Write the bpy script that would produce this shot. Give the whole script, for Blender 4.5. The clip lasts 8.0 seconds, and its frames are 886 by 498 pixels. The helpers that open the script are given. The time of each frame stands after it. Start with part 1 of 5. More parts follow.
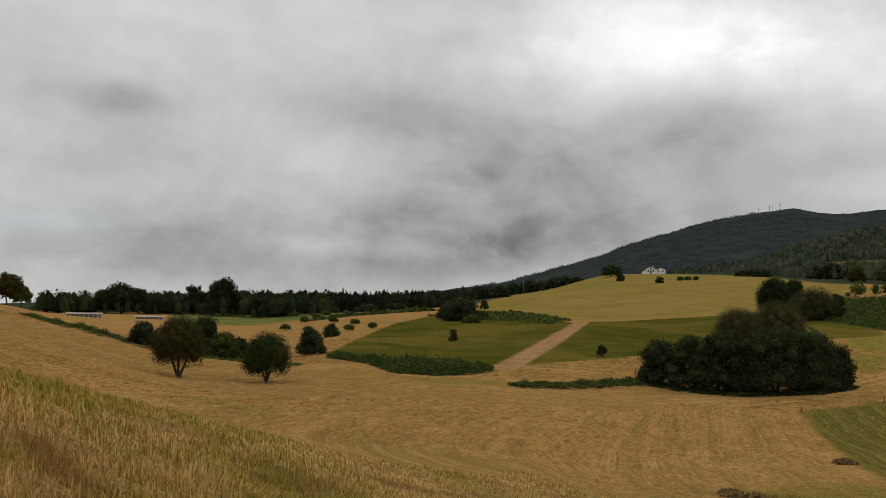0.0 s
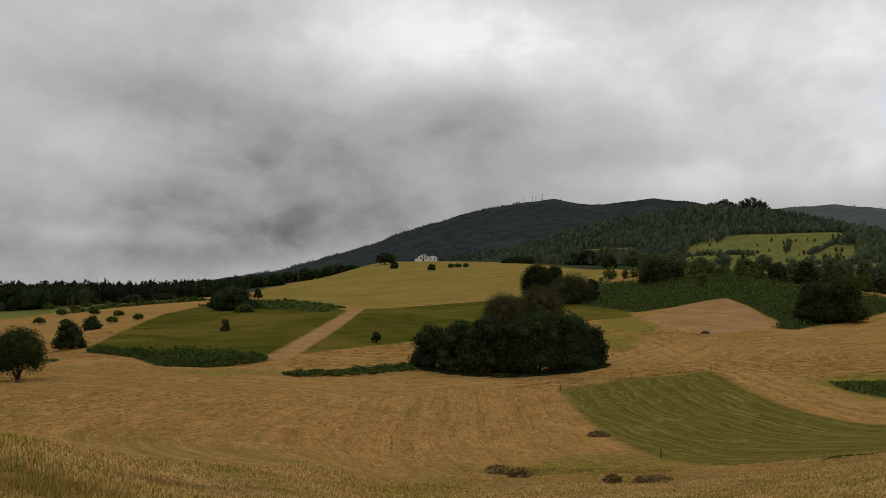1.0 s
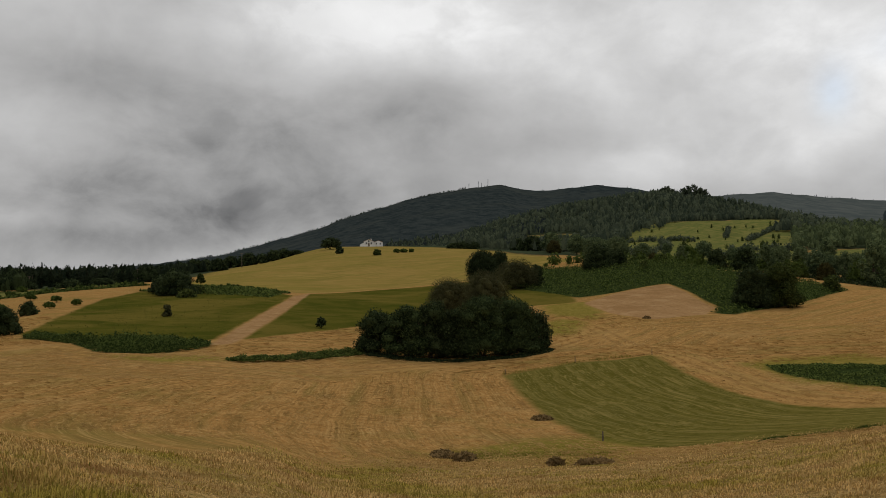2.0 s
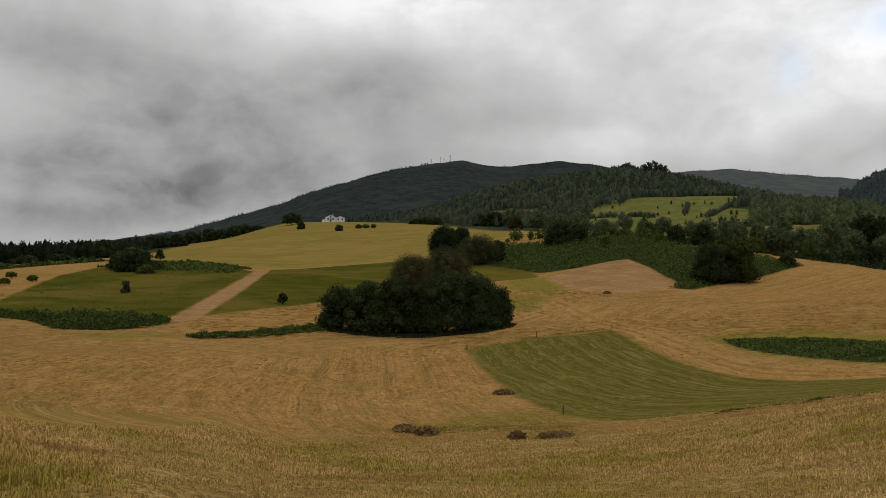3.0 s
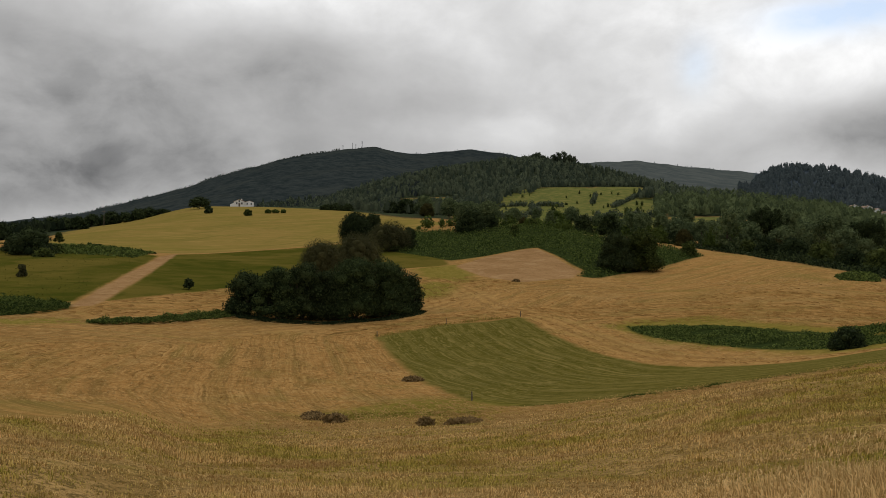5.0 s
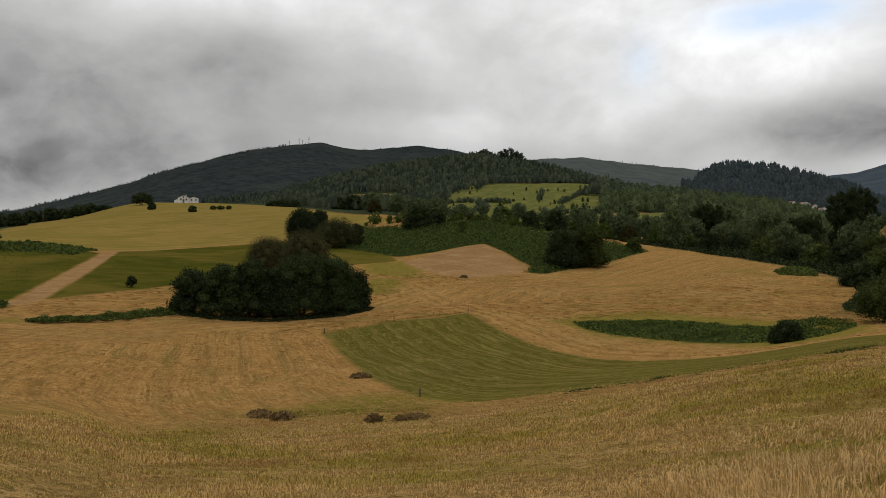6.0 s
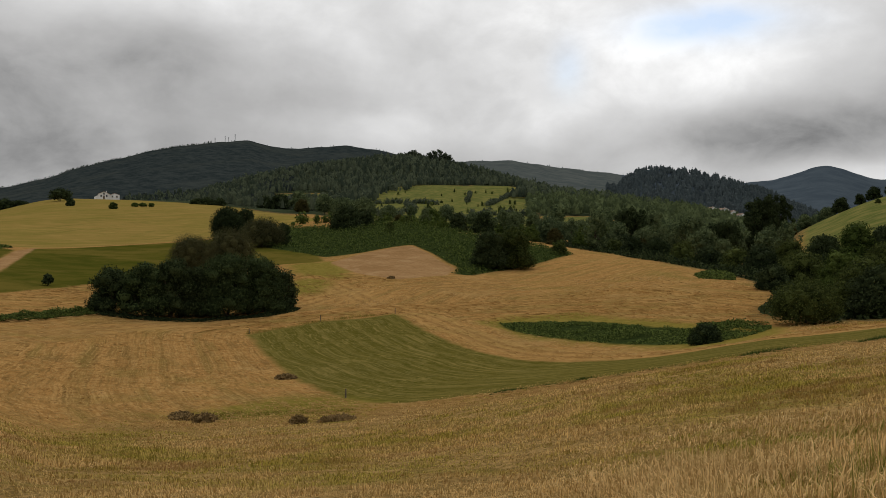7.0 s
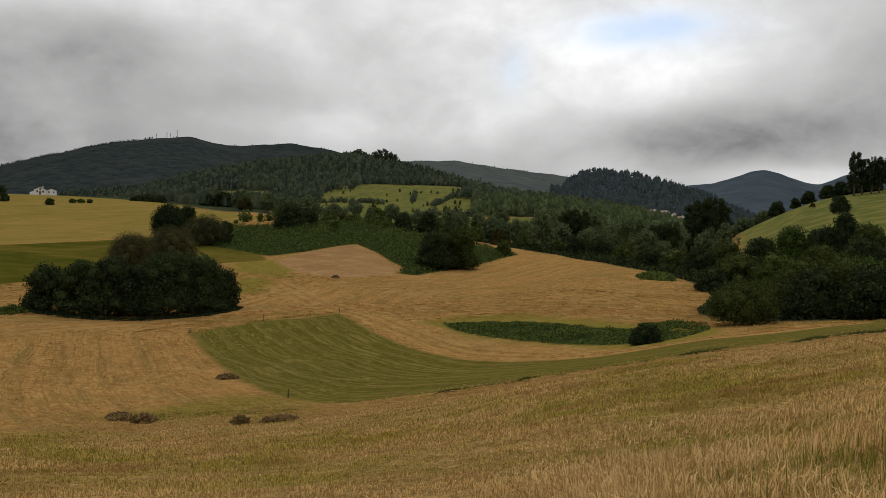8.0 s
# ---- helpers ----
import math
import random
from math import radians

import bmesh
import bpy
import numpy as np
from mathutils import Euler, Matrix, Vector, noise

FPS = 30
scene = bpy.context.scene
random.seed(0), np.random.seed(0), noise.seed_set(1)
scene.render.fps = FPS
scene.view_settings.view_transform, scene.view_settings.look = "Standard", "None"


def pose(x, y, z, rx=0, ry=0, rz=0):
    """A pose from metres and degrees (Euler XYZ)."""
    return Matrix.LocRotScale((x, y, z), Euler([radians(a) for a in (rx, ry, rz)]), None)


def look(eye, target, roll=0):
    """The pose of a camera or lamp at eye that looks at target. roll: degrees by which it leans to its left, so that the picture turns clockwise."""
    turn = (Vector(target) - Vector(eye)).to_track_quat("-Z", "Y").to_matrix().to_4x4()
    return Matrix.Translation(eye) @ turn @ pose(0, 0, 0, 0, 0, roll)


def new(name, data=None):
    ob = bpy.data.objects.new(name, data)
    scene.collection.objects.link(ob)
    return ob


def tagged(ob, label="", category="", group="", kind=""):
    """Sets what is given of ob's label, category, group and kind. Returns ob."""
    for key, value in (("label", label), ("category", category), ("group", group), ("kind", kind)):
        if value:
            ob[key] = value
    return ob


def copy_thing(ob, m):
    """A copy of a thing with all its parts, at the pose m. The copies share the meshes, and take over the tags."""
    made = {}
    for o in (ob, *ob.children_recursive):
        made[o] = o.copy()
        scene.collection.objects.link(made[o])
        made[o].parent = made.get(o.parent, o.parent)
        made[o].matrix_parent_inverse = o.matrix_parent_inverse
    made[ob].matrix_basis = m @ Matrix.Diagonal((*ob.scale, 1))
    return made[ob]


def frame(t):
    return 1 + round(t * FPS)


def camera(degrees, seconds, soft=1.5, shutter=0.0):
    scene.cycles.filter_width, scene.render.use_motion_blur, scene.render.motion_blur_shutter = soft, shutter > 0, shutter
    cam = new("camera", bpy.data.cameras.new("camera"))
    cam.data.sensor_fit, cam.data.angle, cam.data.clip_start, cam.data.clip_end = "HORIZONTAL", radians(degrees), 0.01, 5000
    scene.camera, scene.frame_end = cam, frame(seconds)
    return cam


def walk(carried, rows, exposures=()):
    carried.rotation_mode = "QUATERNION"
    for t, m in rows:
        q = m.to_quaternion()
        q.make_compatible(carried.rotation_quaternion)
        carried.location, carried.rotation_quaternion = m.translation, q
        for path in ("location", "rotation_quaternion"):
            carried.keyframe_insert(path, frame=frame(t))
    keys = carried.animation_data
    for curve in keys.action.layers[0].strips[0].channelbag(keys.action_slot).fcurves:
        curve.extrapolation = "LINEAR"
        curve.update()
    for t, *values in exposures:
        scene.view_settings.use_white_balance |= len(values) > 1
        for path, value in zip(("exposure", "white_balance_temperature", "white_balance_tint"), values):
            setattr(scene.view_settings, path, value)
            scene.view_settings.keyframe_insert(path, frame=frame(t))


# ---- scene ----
cam = camera(52.0, 8.0, 0.6)
walk(cam, [
    (0.0, pose(0, 0, 1.7, 94.073, -0.720, 0.045)),
    (0.5, pose(0, 0, 1.7, 93.743, -0.208, -7.853)),
    (1.0, pose(0, 0, 1.7, 93.370, 0.227, -14.054)),
    (1.5, pose(0, 0, 1.7, 93.047, 0.421, -15.701)),
    (1.7, pose(0, 0, 1.7, 92.822, 0.230, -16.367)),
    (2.8, pose(0, 0, 1.7, 91.209, 0.432, -19.676)),
    (3.0, pose(0, 0, 1.7, 90.886, 0.233, -19.865)),
    (3.5, pose(0, 0, 1.7, 90.370, 0.121, -20.126)),
    (4.0, pose(0, 0, 1.7, 90.166, 0.003, -20.595)),
    (4.5, pose(0, 0, 1.7, 90.277, -0.212, -22.741)),
    (5.0, pose(0, 0, 1.7, 90.072, -0.394, -25.479)),
    (5.2, pose(0, 0, 1.7, 89.981, -0.325, -26.113)),
    (6.3, pose(0, 0, 1.7, 89.889, -0.490, -30.033)),
    (6.5, pose(0, 0, 1.7, 89.929, -0.719, -30.937)),
    (7.0, pose(0, 0, 1.7, 89.966, -0.885, -33.333)),
    (7.5, pose(0, 0, 1.7, 89.958, -1.008, -36.419)),
    (8.0, pose(0, 0, 1.7, 90.017, -1.331, -36.806)),
], ((0.0, 0.11), (0.5, -0.01), (1.0, -0.08), (1.5, -0.12), (3.0, 0.0), (8.0, 0.05)))

# ---- daylight: broken overcast, brighter towards the south-east gap in the cloud ----
SUN_AZ, SUN_EL = 38.0, 48.0


def way(az, el):
    a, e = radians(az), radians(el)
    return Vector((math.sin(a) * math.cos(e), math.cos(a) * math.cos(e), math.sin(e)))


world = bpy.data.worlds.new("sky")
scene.world = world
world.use_nodes = True
wt = world.node_tree
wt.nodes.clear()


def wmath(op, a, b=0.0, clamp=False):
    n = wt.nodes.new("ShaderNodeMath")
    n.operation, n.use_clamp = op, clamp
    for i, v in enumerate((a, b)):
        if isinstance(v, (int, float)):
            n.inputs[i].default_value = v
        else:
            wt.links.new(v, n.inputs[i])
    return n.outputs[0]


def wmix(f, a, b):
    n = wt.nodes.new("ShaderNodeMix")
    n.data_type = "RGBA"
    for i, v in ((0, f), (6, a), (7, b)):
        if isinstance(v, (int, float, tuple)):
            n.inputs[i].default_value = v
        else:
            wt.links.new(v, n.inputs[i])
    return n.outputs[2]


tex = wt.nodes.new("ShaderNodeTexCoord")
ray = tex.outputs["Generated"]
plan = wt.nodes.new("ShaderNodeVectorMath")
plan.operation = "MULTIPLY"
plan.inputs[1].default_value = (1.0, 1.0, 1.55)
wt.links.new(ray, plan.inputs[0])


def clouds(scale, detail, rough, shift, warp=0.0):
    n = wt.nodes.new("ShaderNodeTexNoise")
    n.inputs["Scale"].default_value, n.inputs["Detail"].default_value = scale, detail
    n.inputs["Roughness"].default_value, n.inputs["Distortion"].default_value = rough, warp
    m = wt.nodes.new("ShaderNodeVectorMath")
    m.operation = "ADD"
    m.inputs[1].default_value = shift
    wt.links.new(plan.outputs[0], m.inputs[0])
    wt.links.new(m.outputs[0], n.inputs["Vector"])
    return n.outputs[0]


def bank(az, el, wide, tall, amount):
    """A soft cloud mass: its bearing, height, half-widths in degrees and how much it lightens or darkens."""
    d, side = way(az, el), way(az + 90, 0)
    up = d.cross(side) * -1
    parts_ = []
    for axis, size in ((side, wide), (up, tall)):
        n = wt.nodes.new("ShaderNodeVectorMath")
        n.operation = "DOT_PRODUCT"
        n.inputs[1].default_value = axis
        wt.links.new(ray, n.inputs[0])
        off = wmath("SUBTRACT", n.outputs["Value"], axis.dot(d))
        q = wmath("DIVIDE", off, math.sin(radians(size)))
        parts_.append(wmath("MULTIPLY", q, q))
    n = wt.nodes.new("ShaderNodeVectorMath")
    n.operation = "DOT_PRODUCT"
    n.inputs[1].default_value = d
    wt.links.new(ray, n.inputs[0])
    ahead = wmath("GREATER_THAN", n.outputs["Value"], 0.0)
    r = wmath("ADD", wmath("ADD", parts_[0], parts_[1]), wmath("MULTIPLY", wmath("SUBTRACT", clouds(10, 6, 0.58, (3, 1, 0), 0.3), 0.5), 2.4))
    g = wmath("EXPONENT", wmath("MULTIPLY", r, -1.0))
    return wmath("MULTIPLY", wmath("MULTIPLY", wmath("MINIMUM", g, 1.0), ahead), amount)


soft = clouds(3.4, 4, 0.5, (0.4, 2.3, 0.7), 0.5)
fine = clouds(10.0, 7, 0.58, (5.0, 1.0, 0.2), 0.25)
v = wmath("ADD", wmath("MULTIPLY", wmath("SUBTRACT", soft, 0.5), 0.34), wmath("MULTIPLY", wmath("SUBTRACT", fine, 0.5), 0.25))
v = wmath("ADD", v, 0.54)
for b in ((4, 9.8, 6, 2.4, -0.22), (16, 11, 4, 1.8, -0.18), (-3, 12.5, 6, 2.0, -0.12), (54, 7.2, 9, 1.9, -0.38), (62, 11, 8, 3.5, -0.14), (14, 13, 6, 2.5, -0.12), (-20, 12.5, 3, 1.0, -0.16),
          (13, 17, 9, 4, 0.32), (22, 15, 6, 3, 0.14), (40, 11, 12, 4.0, 0.20), (50, 13, 9, 4, 0.34), (33, 7.6, 9, 1.2, 0.16), (1, 5.5, 11, 2.2, -0.20), (-8, 4.2, 3, 0.8, 0.16), (-2, 4.0, 2.5, 0.7, 0.14), (-20, 8, 12, 3, -0.04), (-14, 3.6, 13, 2.4, -0.10), (1, 3.0, 9, 1.8, -0.12), (18, 7.6, 14, 2.4, -0.09), (-22, 3.5, 14, 3, -0.10), (5, 4.8, 11, 3.2, -0.08), (59, 4.6, 5, 0.9, 0.2), (33, 16.5, 8, 2.5, 0.18)):
    v = wmath("ADD", v, bank(*b))
v = wmath("MAXIMUM", v, 0.02)
tone = wt.nodes.new("ShaderNodeValToRGB")
tone.color_ramp.elements[0].position, tone.color_ramp.elements[0].color = 0.0, (0.043, 0.046, 0.05, 1)
tone.color_ramp.elements[1].position, tone.color_ramp.elements[1].color = 1.0, (1.0, 1.0, 1.0, 1)
e = tone.color_ramp.elements.new(0.45)
e.color = (0.44, 0.437, 0.435, 1)
wt.links.new(v, tone.inputs[0])
air = wt.nodes.new("ShaderNodeTexSky")
air.sky_type, air.sun_disc = "NISHITA", False
air.sun_elevation, air.sun_rotation = radians(SUN_EL), radians(SUN_AZ)
thin = wt.nodes.new("ShaderNodeVectorMath")
thin.operation = "SCALE"
thin.inputs["Scale"].default_value = 0.11
wt.links.new(air.outputs[0], thin.inputs[0])
gap = wmath("ADD", wmath("ADD", bank(49.5, 13.6, 4.0, 1.1, 0.9), bank(41.0, 11.3, 1.0, 1.4, 0.5)), bank(-24, 5.0, 4, 0.8, 0.3), True)
back = wt.nodes.new("ShaderNodeBackground")
wt.links.new(wmix(gap, tone.outputs[0], thin.outputs[0]), back.inputs[0])
back.inputs[1].default_value = 1.0
out = wt.nodes.new("ShaderNodeOutputWorld")
wt.links.new(back.outputs[0], out.inputs[0])

sun = new("sun", bpy.data.lights.new("sun", "SUN"))
sun.data.energy, sun.data.angle, sun.data.color = 0.75, radians(12), (1.0, 0.95, 0.87)
sun.matrix_world = look(way(SUN_AZ, SUN_EL) * 100, (0, 0, 0))

# ---- materials ----
class Shade:
    """A node material with short helpers."""

    def __init__(self, name, rough=0.9, spec=0.2):
        self.m = bpy.data.materials.new(name)
        self.m.use_nodes = True
        self.t = self.m.node_tree
        self.b = self.t.nodes["Principled BSDF"]
        self.b.inputs["Roughness"].default_value = rough
        self.b.inputs["Specular IOR Level"].default_value = spec
        self.geo = self.t.nodes.new("ShaderNodeNewGeometry")
        self.pos = self.geo.outputs["Position"]

    def put(self, sock, v):
        if isinstance(v, tuple) and len(v) == 3 and sock.type == "RGBA":
            v = (*v, 1)
        if isinstance(v, (int, float, tuple)):
            sock.default_value = v
        else:
            self.t.links.new(v, sock)

    def noise(self, scale, detail=4, rough=0.6, warp=0.0, vec=None, stretch=None):
        n = self.t.nodes.new("ShaderNodeTexNoise")
        vec = vec or self.pos
        if stretch:
            m = self.t.nodes.new("ShaderNodeMapping")
            m.inputs["Scale"].default_value = stretch
            self.t.links.new(vec, m.inputs[0])
            vec = m.outputs[0]
        self.t.links.new(vec, n.inputs["Vector"])
        for k, v in (("Scale", scale), ("Detail", detail), ("Roughness", rough), ("Distortion", warp)):
            n.inputs[k].default_value = v
        return n.outputs[0]

    def math(self, op, a, b=0.0, clamp=False):
        n = self.t.nodes.new("ShaderNodeMath")
        n.operation, n.use_clamp = op, clamp
        self.put(n.inputs[0], a)
        self.put(n.inputs[1], b)
        return n.outputs[0]

    def ramp(self, v, lo, hi):
        n = self.t.nodes.new("ShaderNodeMapRange")
        n.interpolation_type = "SMOOTHSTEP"
        self.put(n.inputs[0], v)
        n.inputs[1].default_value, n.inputs[2].default_value = lo, hi
        return n.outputs[0]

    def mix(self, f, a, b, mode="MIX"):
        n = self.t.nodes.new("ShaderNodeMix")
        n.data_type, n.blend_type = "RGBA", mode
        self.put(n.inputs[0], f)
        self.put(n.inputs[6], a)
        self.put(n.inputs[7], b)
        return n.outputs[2]

    def attr(self, name):
        n = self.t.nodes.new("ShaderNodeAttribute")
        n.attribute_name = name
        return n.outputs["Fac"]

    def island(self):
        return self.geo.outputs["Random Per Island"]

    def each(self):
        return self.t.nodes.new("ShaderNodeObjectInfo").outputs["Random"]

    def bump(self, h, strength, dist):
        n = self.t.nodes.new("ShaderNodeBump")
        n.inputs["Strength"].default_value, n.inputs["Distance"].default_value = strength, dist
        self.t.links.new(h, n.inputs["Height"])
        self.t.links.new(n.outputs[0], self.b.inputs["Normal"])

    def done(self, colour):
        self.put(self.b.inputs["Base Color"], colour)
        return self.m


def ground_material():
    s = Shade("land", 1.0, 0.0)
    big, mid, fine_, tiny = s.noise(0.02, 3), s.noise(0.16, 4), s.noise(1.3, 6, 0.75), s.noise(9, 5, 0.75)
    wob = s.math("MULTIPLY", s.math("SUBTRACT", s.noise(0.35, 5, 0.65), 0.5), 5.0)

    def mask(name, soft=0.5, wobble=1.0):
        return s.ramp(s.math("ADD", s.attr(name), s.math("MULTIPLY", wob, wobble)), -soft, soft)

    # mown hay stubble with windrow lines
    row = s.attr("row")
    def lines(period, warp):
        x = s.math("ADD", row, s.math("MULTIPLY", mid, warp))
        return s.math("SINE", s.math("MULTIPLY", x, 2 * math.pi / period))
    pair = s.t.nodes.new("ShaderNodeCombineXYZ")
    s.put(pair.inputs[0], s.math("ADD", row, s.math("MULTIPLY", mid, 0.7)))
    s.put(pair.inputs[1], s.math("MULTIPLY", big, 9.0))
    streak = s.noise(2.4, 3, 0.6, 0.0, pair.outputs[0])
    thread = s.noise(7.0, 3, 0.65, 0.0, pair.outputs[0])
    furrow = s.noise(0.42, 3, 0.6, 0.0, pair.outputs[0])
    l1 = s.ramp(lines(2.6, 1.4), -0.2, 1.0)
    patchy = s.ramp(s.noise(0.05, 3, 0.6, 0.5), 0.4, 0.62)
    hay = s.mix(s.ramp(fine_, 0.3, 0.7), (0.32, 0.166, 0.05), (0.46, 0.258, 0.086))
    hay = s.mix(s.math("MULTIPLY", s.math("MULTIPLY", l1, patchy), 0.45), hay, (0.22, 0.135, 0.042))
    hay = s.mix(s.math("MULTIPLY", s.ramp(streak, 0.5, 0.64), 0.6), hay, (0.2, 0.122, 0.038))
    hay = s.mix(s.math("MULTIPLY", s.ramp(streak, 0.48, 0.34), 0.3), hay, (0.5, 0.32, 0.12))
    hay = s.mix(s.math("MULTIPLY", s.ramp(furrow, 0.5, 0.66), 0.6), hay, (0.22, 0.155, 0.042))
    hay = s.mix(s.math("MULTIPLY", s.ramp(s.noise(0.07, 4, 0.6, 1.0), 0.5, 0.7), 0.6), hay, (0.215, 0.165, 0.042))
    hay = s.mix(s.math("MULTIPLY", s.ramp(s.noise(0.45, 5, 0.7, 0.8), 0.52, 0.7), 0.4), hay, (0.2, 0.125, 0.042))
    hay = s.mix(s.math("MULTIPLY", s.ramp(s.noise(0.11, 3, 0.5, 0.5, None, (1.3, 0.8, 1)), 0.55, 0.7), 0.35), hay, (0.46, 0.3, 0.115))
    hay = s.mix(s.math("MULTIPLY", s.ramp(s.noise(3.5, 5, 0.75), 0.5, 0.66), 0.5), hay, (0.16, 0.095, 0.03))
    hay = s.mix(s.math("MULTIPLY", s.ramp(s.noise(2.6, 4, 0.7), 0.58, 0.7), 0.5), hay, (0.56, 0.37, 0.15))
    hay = s.mix(s.math("MULTIPLY", s.ramp(thread, 0.5, 0.64), 0.3), hay, (0.17, 0.1, 0.032))
    hay = s.mix(s.math("MULTIPLY", s.ramp(thread, 0.47, 0.36), 0.35), hay, (0.56, 0.36, 0.14))
    lane = s.math("ADD", s.attr("lane"), s.math("MULTIPLY", wob, 0.12))
    rut = s.math("SUBTRACT", 1.0, s.math("MULTIPLY", s.math("ABSOLUTE", s.math("SUBTRACT", s.math("ABSOLUTE", lane), 0.85)), 1.8), True)
    hay = s.mix(s.math("MULTIPLY", s.ramp(s.math("ABSOLUTE", lane), 3.2, 1.2), 0.45), hay, (0.47, 0.28, 0.095))
    hay = s.mix(s.math("MULTIPLY", rut, 0.5), hay, (0.21, 0.115, 0.04))
    # rough grass of the knoll
    near = s.mix(s.ramp(fine_, 0.35, 0.65), (0.25, 0.155, 0.052), (0.46, 0.295, 0.112))
    near = s.mix(s.ramp(s.noise(0.22, 4, 0.7), 0.5, 0.68), near, (0.24, 0.2, 0.036))
    near = s.mix(s.math("MULTIPLY", s.ramp(tiny, 0.45, 0.6), 0.85), near, (0.11, 0.075, 0.024))
    col = s.mix(mask("near", 3.0, 2.0), hay, near)
    # mown meadow with swathe lines
    g = s.mix(s.ramp(fine_, 0.3, 0.7), (0.084, 0.076, 0.013), (0.142, 0.118, 0.024))
    g = s.mix(s.math("MULTIPLY", s.math("MAXIMUM", s.ramp(streak, 0.5, 0.66), s.math("MULTIPLY", s.ramp(lines(1.9, 1.6), 0.3, 1.0), 0.42)), 0.75), g, (0.25, 0.19, 0.055))
    g = s.mix(s.math("MULTIPLY", s.ramp(thread, 0.5, 0.62), 0.5), g, (0.23, 0.185, 0.06))
    g = s.mix(s.math("MULTIPLY", s.ramp(big, 0.5, 0.7), 0.4), g, (0.16, 0.13, 0.045))
    g = s.mix(s.math("MULTIPLY", s.ramp(s.noise(2.2, 5, 0.75), 0.52, 0.68), 0.55), g, (0.05, 0.055, 0.01))
    col = s.mix(mask("meadow", 0.5, 0.25), col, g)
    # unmown pasture
    p = s.mix(s.ramp(mid, 0.3, 0.7), (0.06, 0.066, 0.009), (0.108, 0.095, 0.016))
    p = s.mix(s.math("MULTIPLY", s.ramp(fine_, 0.45, 0.7), 0.5), p, (0.058, 0.062, 0.01))
    p = s.mix(s.math("MULTIPLY", s.ramp(s.noise(0.05, 4, 0.65, 0.5), 0.46, 0.62), 0.75), p, (0.155, 0.118, 0.025))
    p = s.mix(s.math("MULTIPLY", s.ramp(s.noise(0.8, 4, 0.75), 0.55, 0.7), 0.6), p, (0.05, 0.06, 0.01))
    col = s.mix(mask("pasture", 0.6, 0.3), col, p)
    h = s.mix(s.ramp(s.noise(0.09, 4, 0.65, 0.6, None, (0.35, 1, 1)), 0.38, 0.62), (0.285, 0.192, 0.054), (0.225, 0.17, 0.04))
    h = s.mix(s.math("MULTIPLY", s.ramp(fine_, 0.45, 0.7), 0.4), h, (0.22, 0.185, 0.05))
    h = s.mix(s.math("MULTIPLY", s.ramp(s.noise(0.028, 4, 0.6, 0.4), 0.46, 0.62), 0.6), h, (0.2, 0.165, 0.034))
    h = s.mix(s.math("MULTIPLY", s.ramp(s.noise(0.5, 4, 0.7, 0.3, None, (0.25, 1, 1)), 0.48, 0.64), 0.65), h, (0.36, 0.245, 0.075))
    h = s.mix(s.math("MULTIPLY", s.ramp(furrow, 0.5, 0.64), 0.55), h, (0.165, 0.14, 0.032))
    col = s.mix(mask("hill", 0.6, 0.3), col, h)
    f = s.mix(s.ramp(mid, 0.35, 0.65), (0.105, 0.125, 0.032), (0.2, 0.182, 0.056))
    f = s.mix(s.math("MULTIPLY", s.ramp(s.noise(0.03, 5, 0.7, 0.5), 0.5, 0.62), 0.6), f, (0.1, 0.115, 0.035))
    col = s.mix(mask("farfield", 2.0, 1.5), col, f)
    col = s.mix(s.math("MULTIPLY", mask("damp", 1.6, 1.0), 0.85), col, s.mix(s.ramp(fine_, 0.35, 0.65), (0.15, 0.132, 0.02), (0.25, 0.2, 0.042)))
    b = s.mix(s.ramp(mid, 0.3, 0.7), (0.31, 0.178, 0.075), (0.4, 0.24, 0.108))
    b = s.mix(s.math("MULTIPLY", s.ramp(fine_, 0.4, 0.7), 0.6), b, (0.22, 0.12, 0.05))
    b = s.mix(s.math("MULTIPLY", s.ramp(s.noise(4, 5, 0.75), 0.54, 0.66), 0.6), b, (0.17, 0.1, 0.045))
    b = s.mix(s.math("MULTIPLY", s.ramp(s.noise(0.3, 4, 0.6, 0.8), 0.52, 0.64), 0.4), b, (0.46, 0.3, 0.15))
    col = s.mix(mask("bare", 0.4, 0.25), col, b)
    u = s.mix(s.ramp(fine_, 0.35, 0.65), (0.022, 0.035, 0.01), (0.05, 0.065, 0.018))
    col = s.mix(mask("rough", 0.6, 0.3), col, u)
    w = s.mix(s.ramp(s.noise(0.06, 5, 0.75), 0.35, 0.65), (0.026, 0.037, 0.02), (0.06, 0.072, 0.036))
    w = s.mix(s.math("MULTIPLY", s.ramp(s.noise(0.004, 5, 0.65), 0.5, 0.7), 0.5), w, (0.062, 0.066, 0.04))
    col = s.mix(mask("wood", 4.0, 3.0), col, w)
    # far slopes and ridges: air haze mixed into their blue-grey base colours
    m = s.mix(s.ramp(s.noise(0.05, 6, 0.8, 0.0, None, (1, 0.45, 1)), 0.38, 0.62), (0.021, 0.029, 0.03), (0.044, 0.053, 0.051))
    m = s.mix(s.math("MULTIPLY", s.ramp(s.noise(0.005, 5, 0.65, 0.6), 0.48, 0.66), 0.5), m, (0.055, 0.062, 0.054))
    col = s.mix(mask("heath_haze", 6.0, 4.0), col, m)
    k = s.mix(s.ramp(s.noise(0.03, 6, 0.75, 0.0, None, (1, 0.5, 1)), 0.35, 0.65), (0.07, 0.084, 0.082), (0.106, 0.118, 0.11))
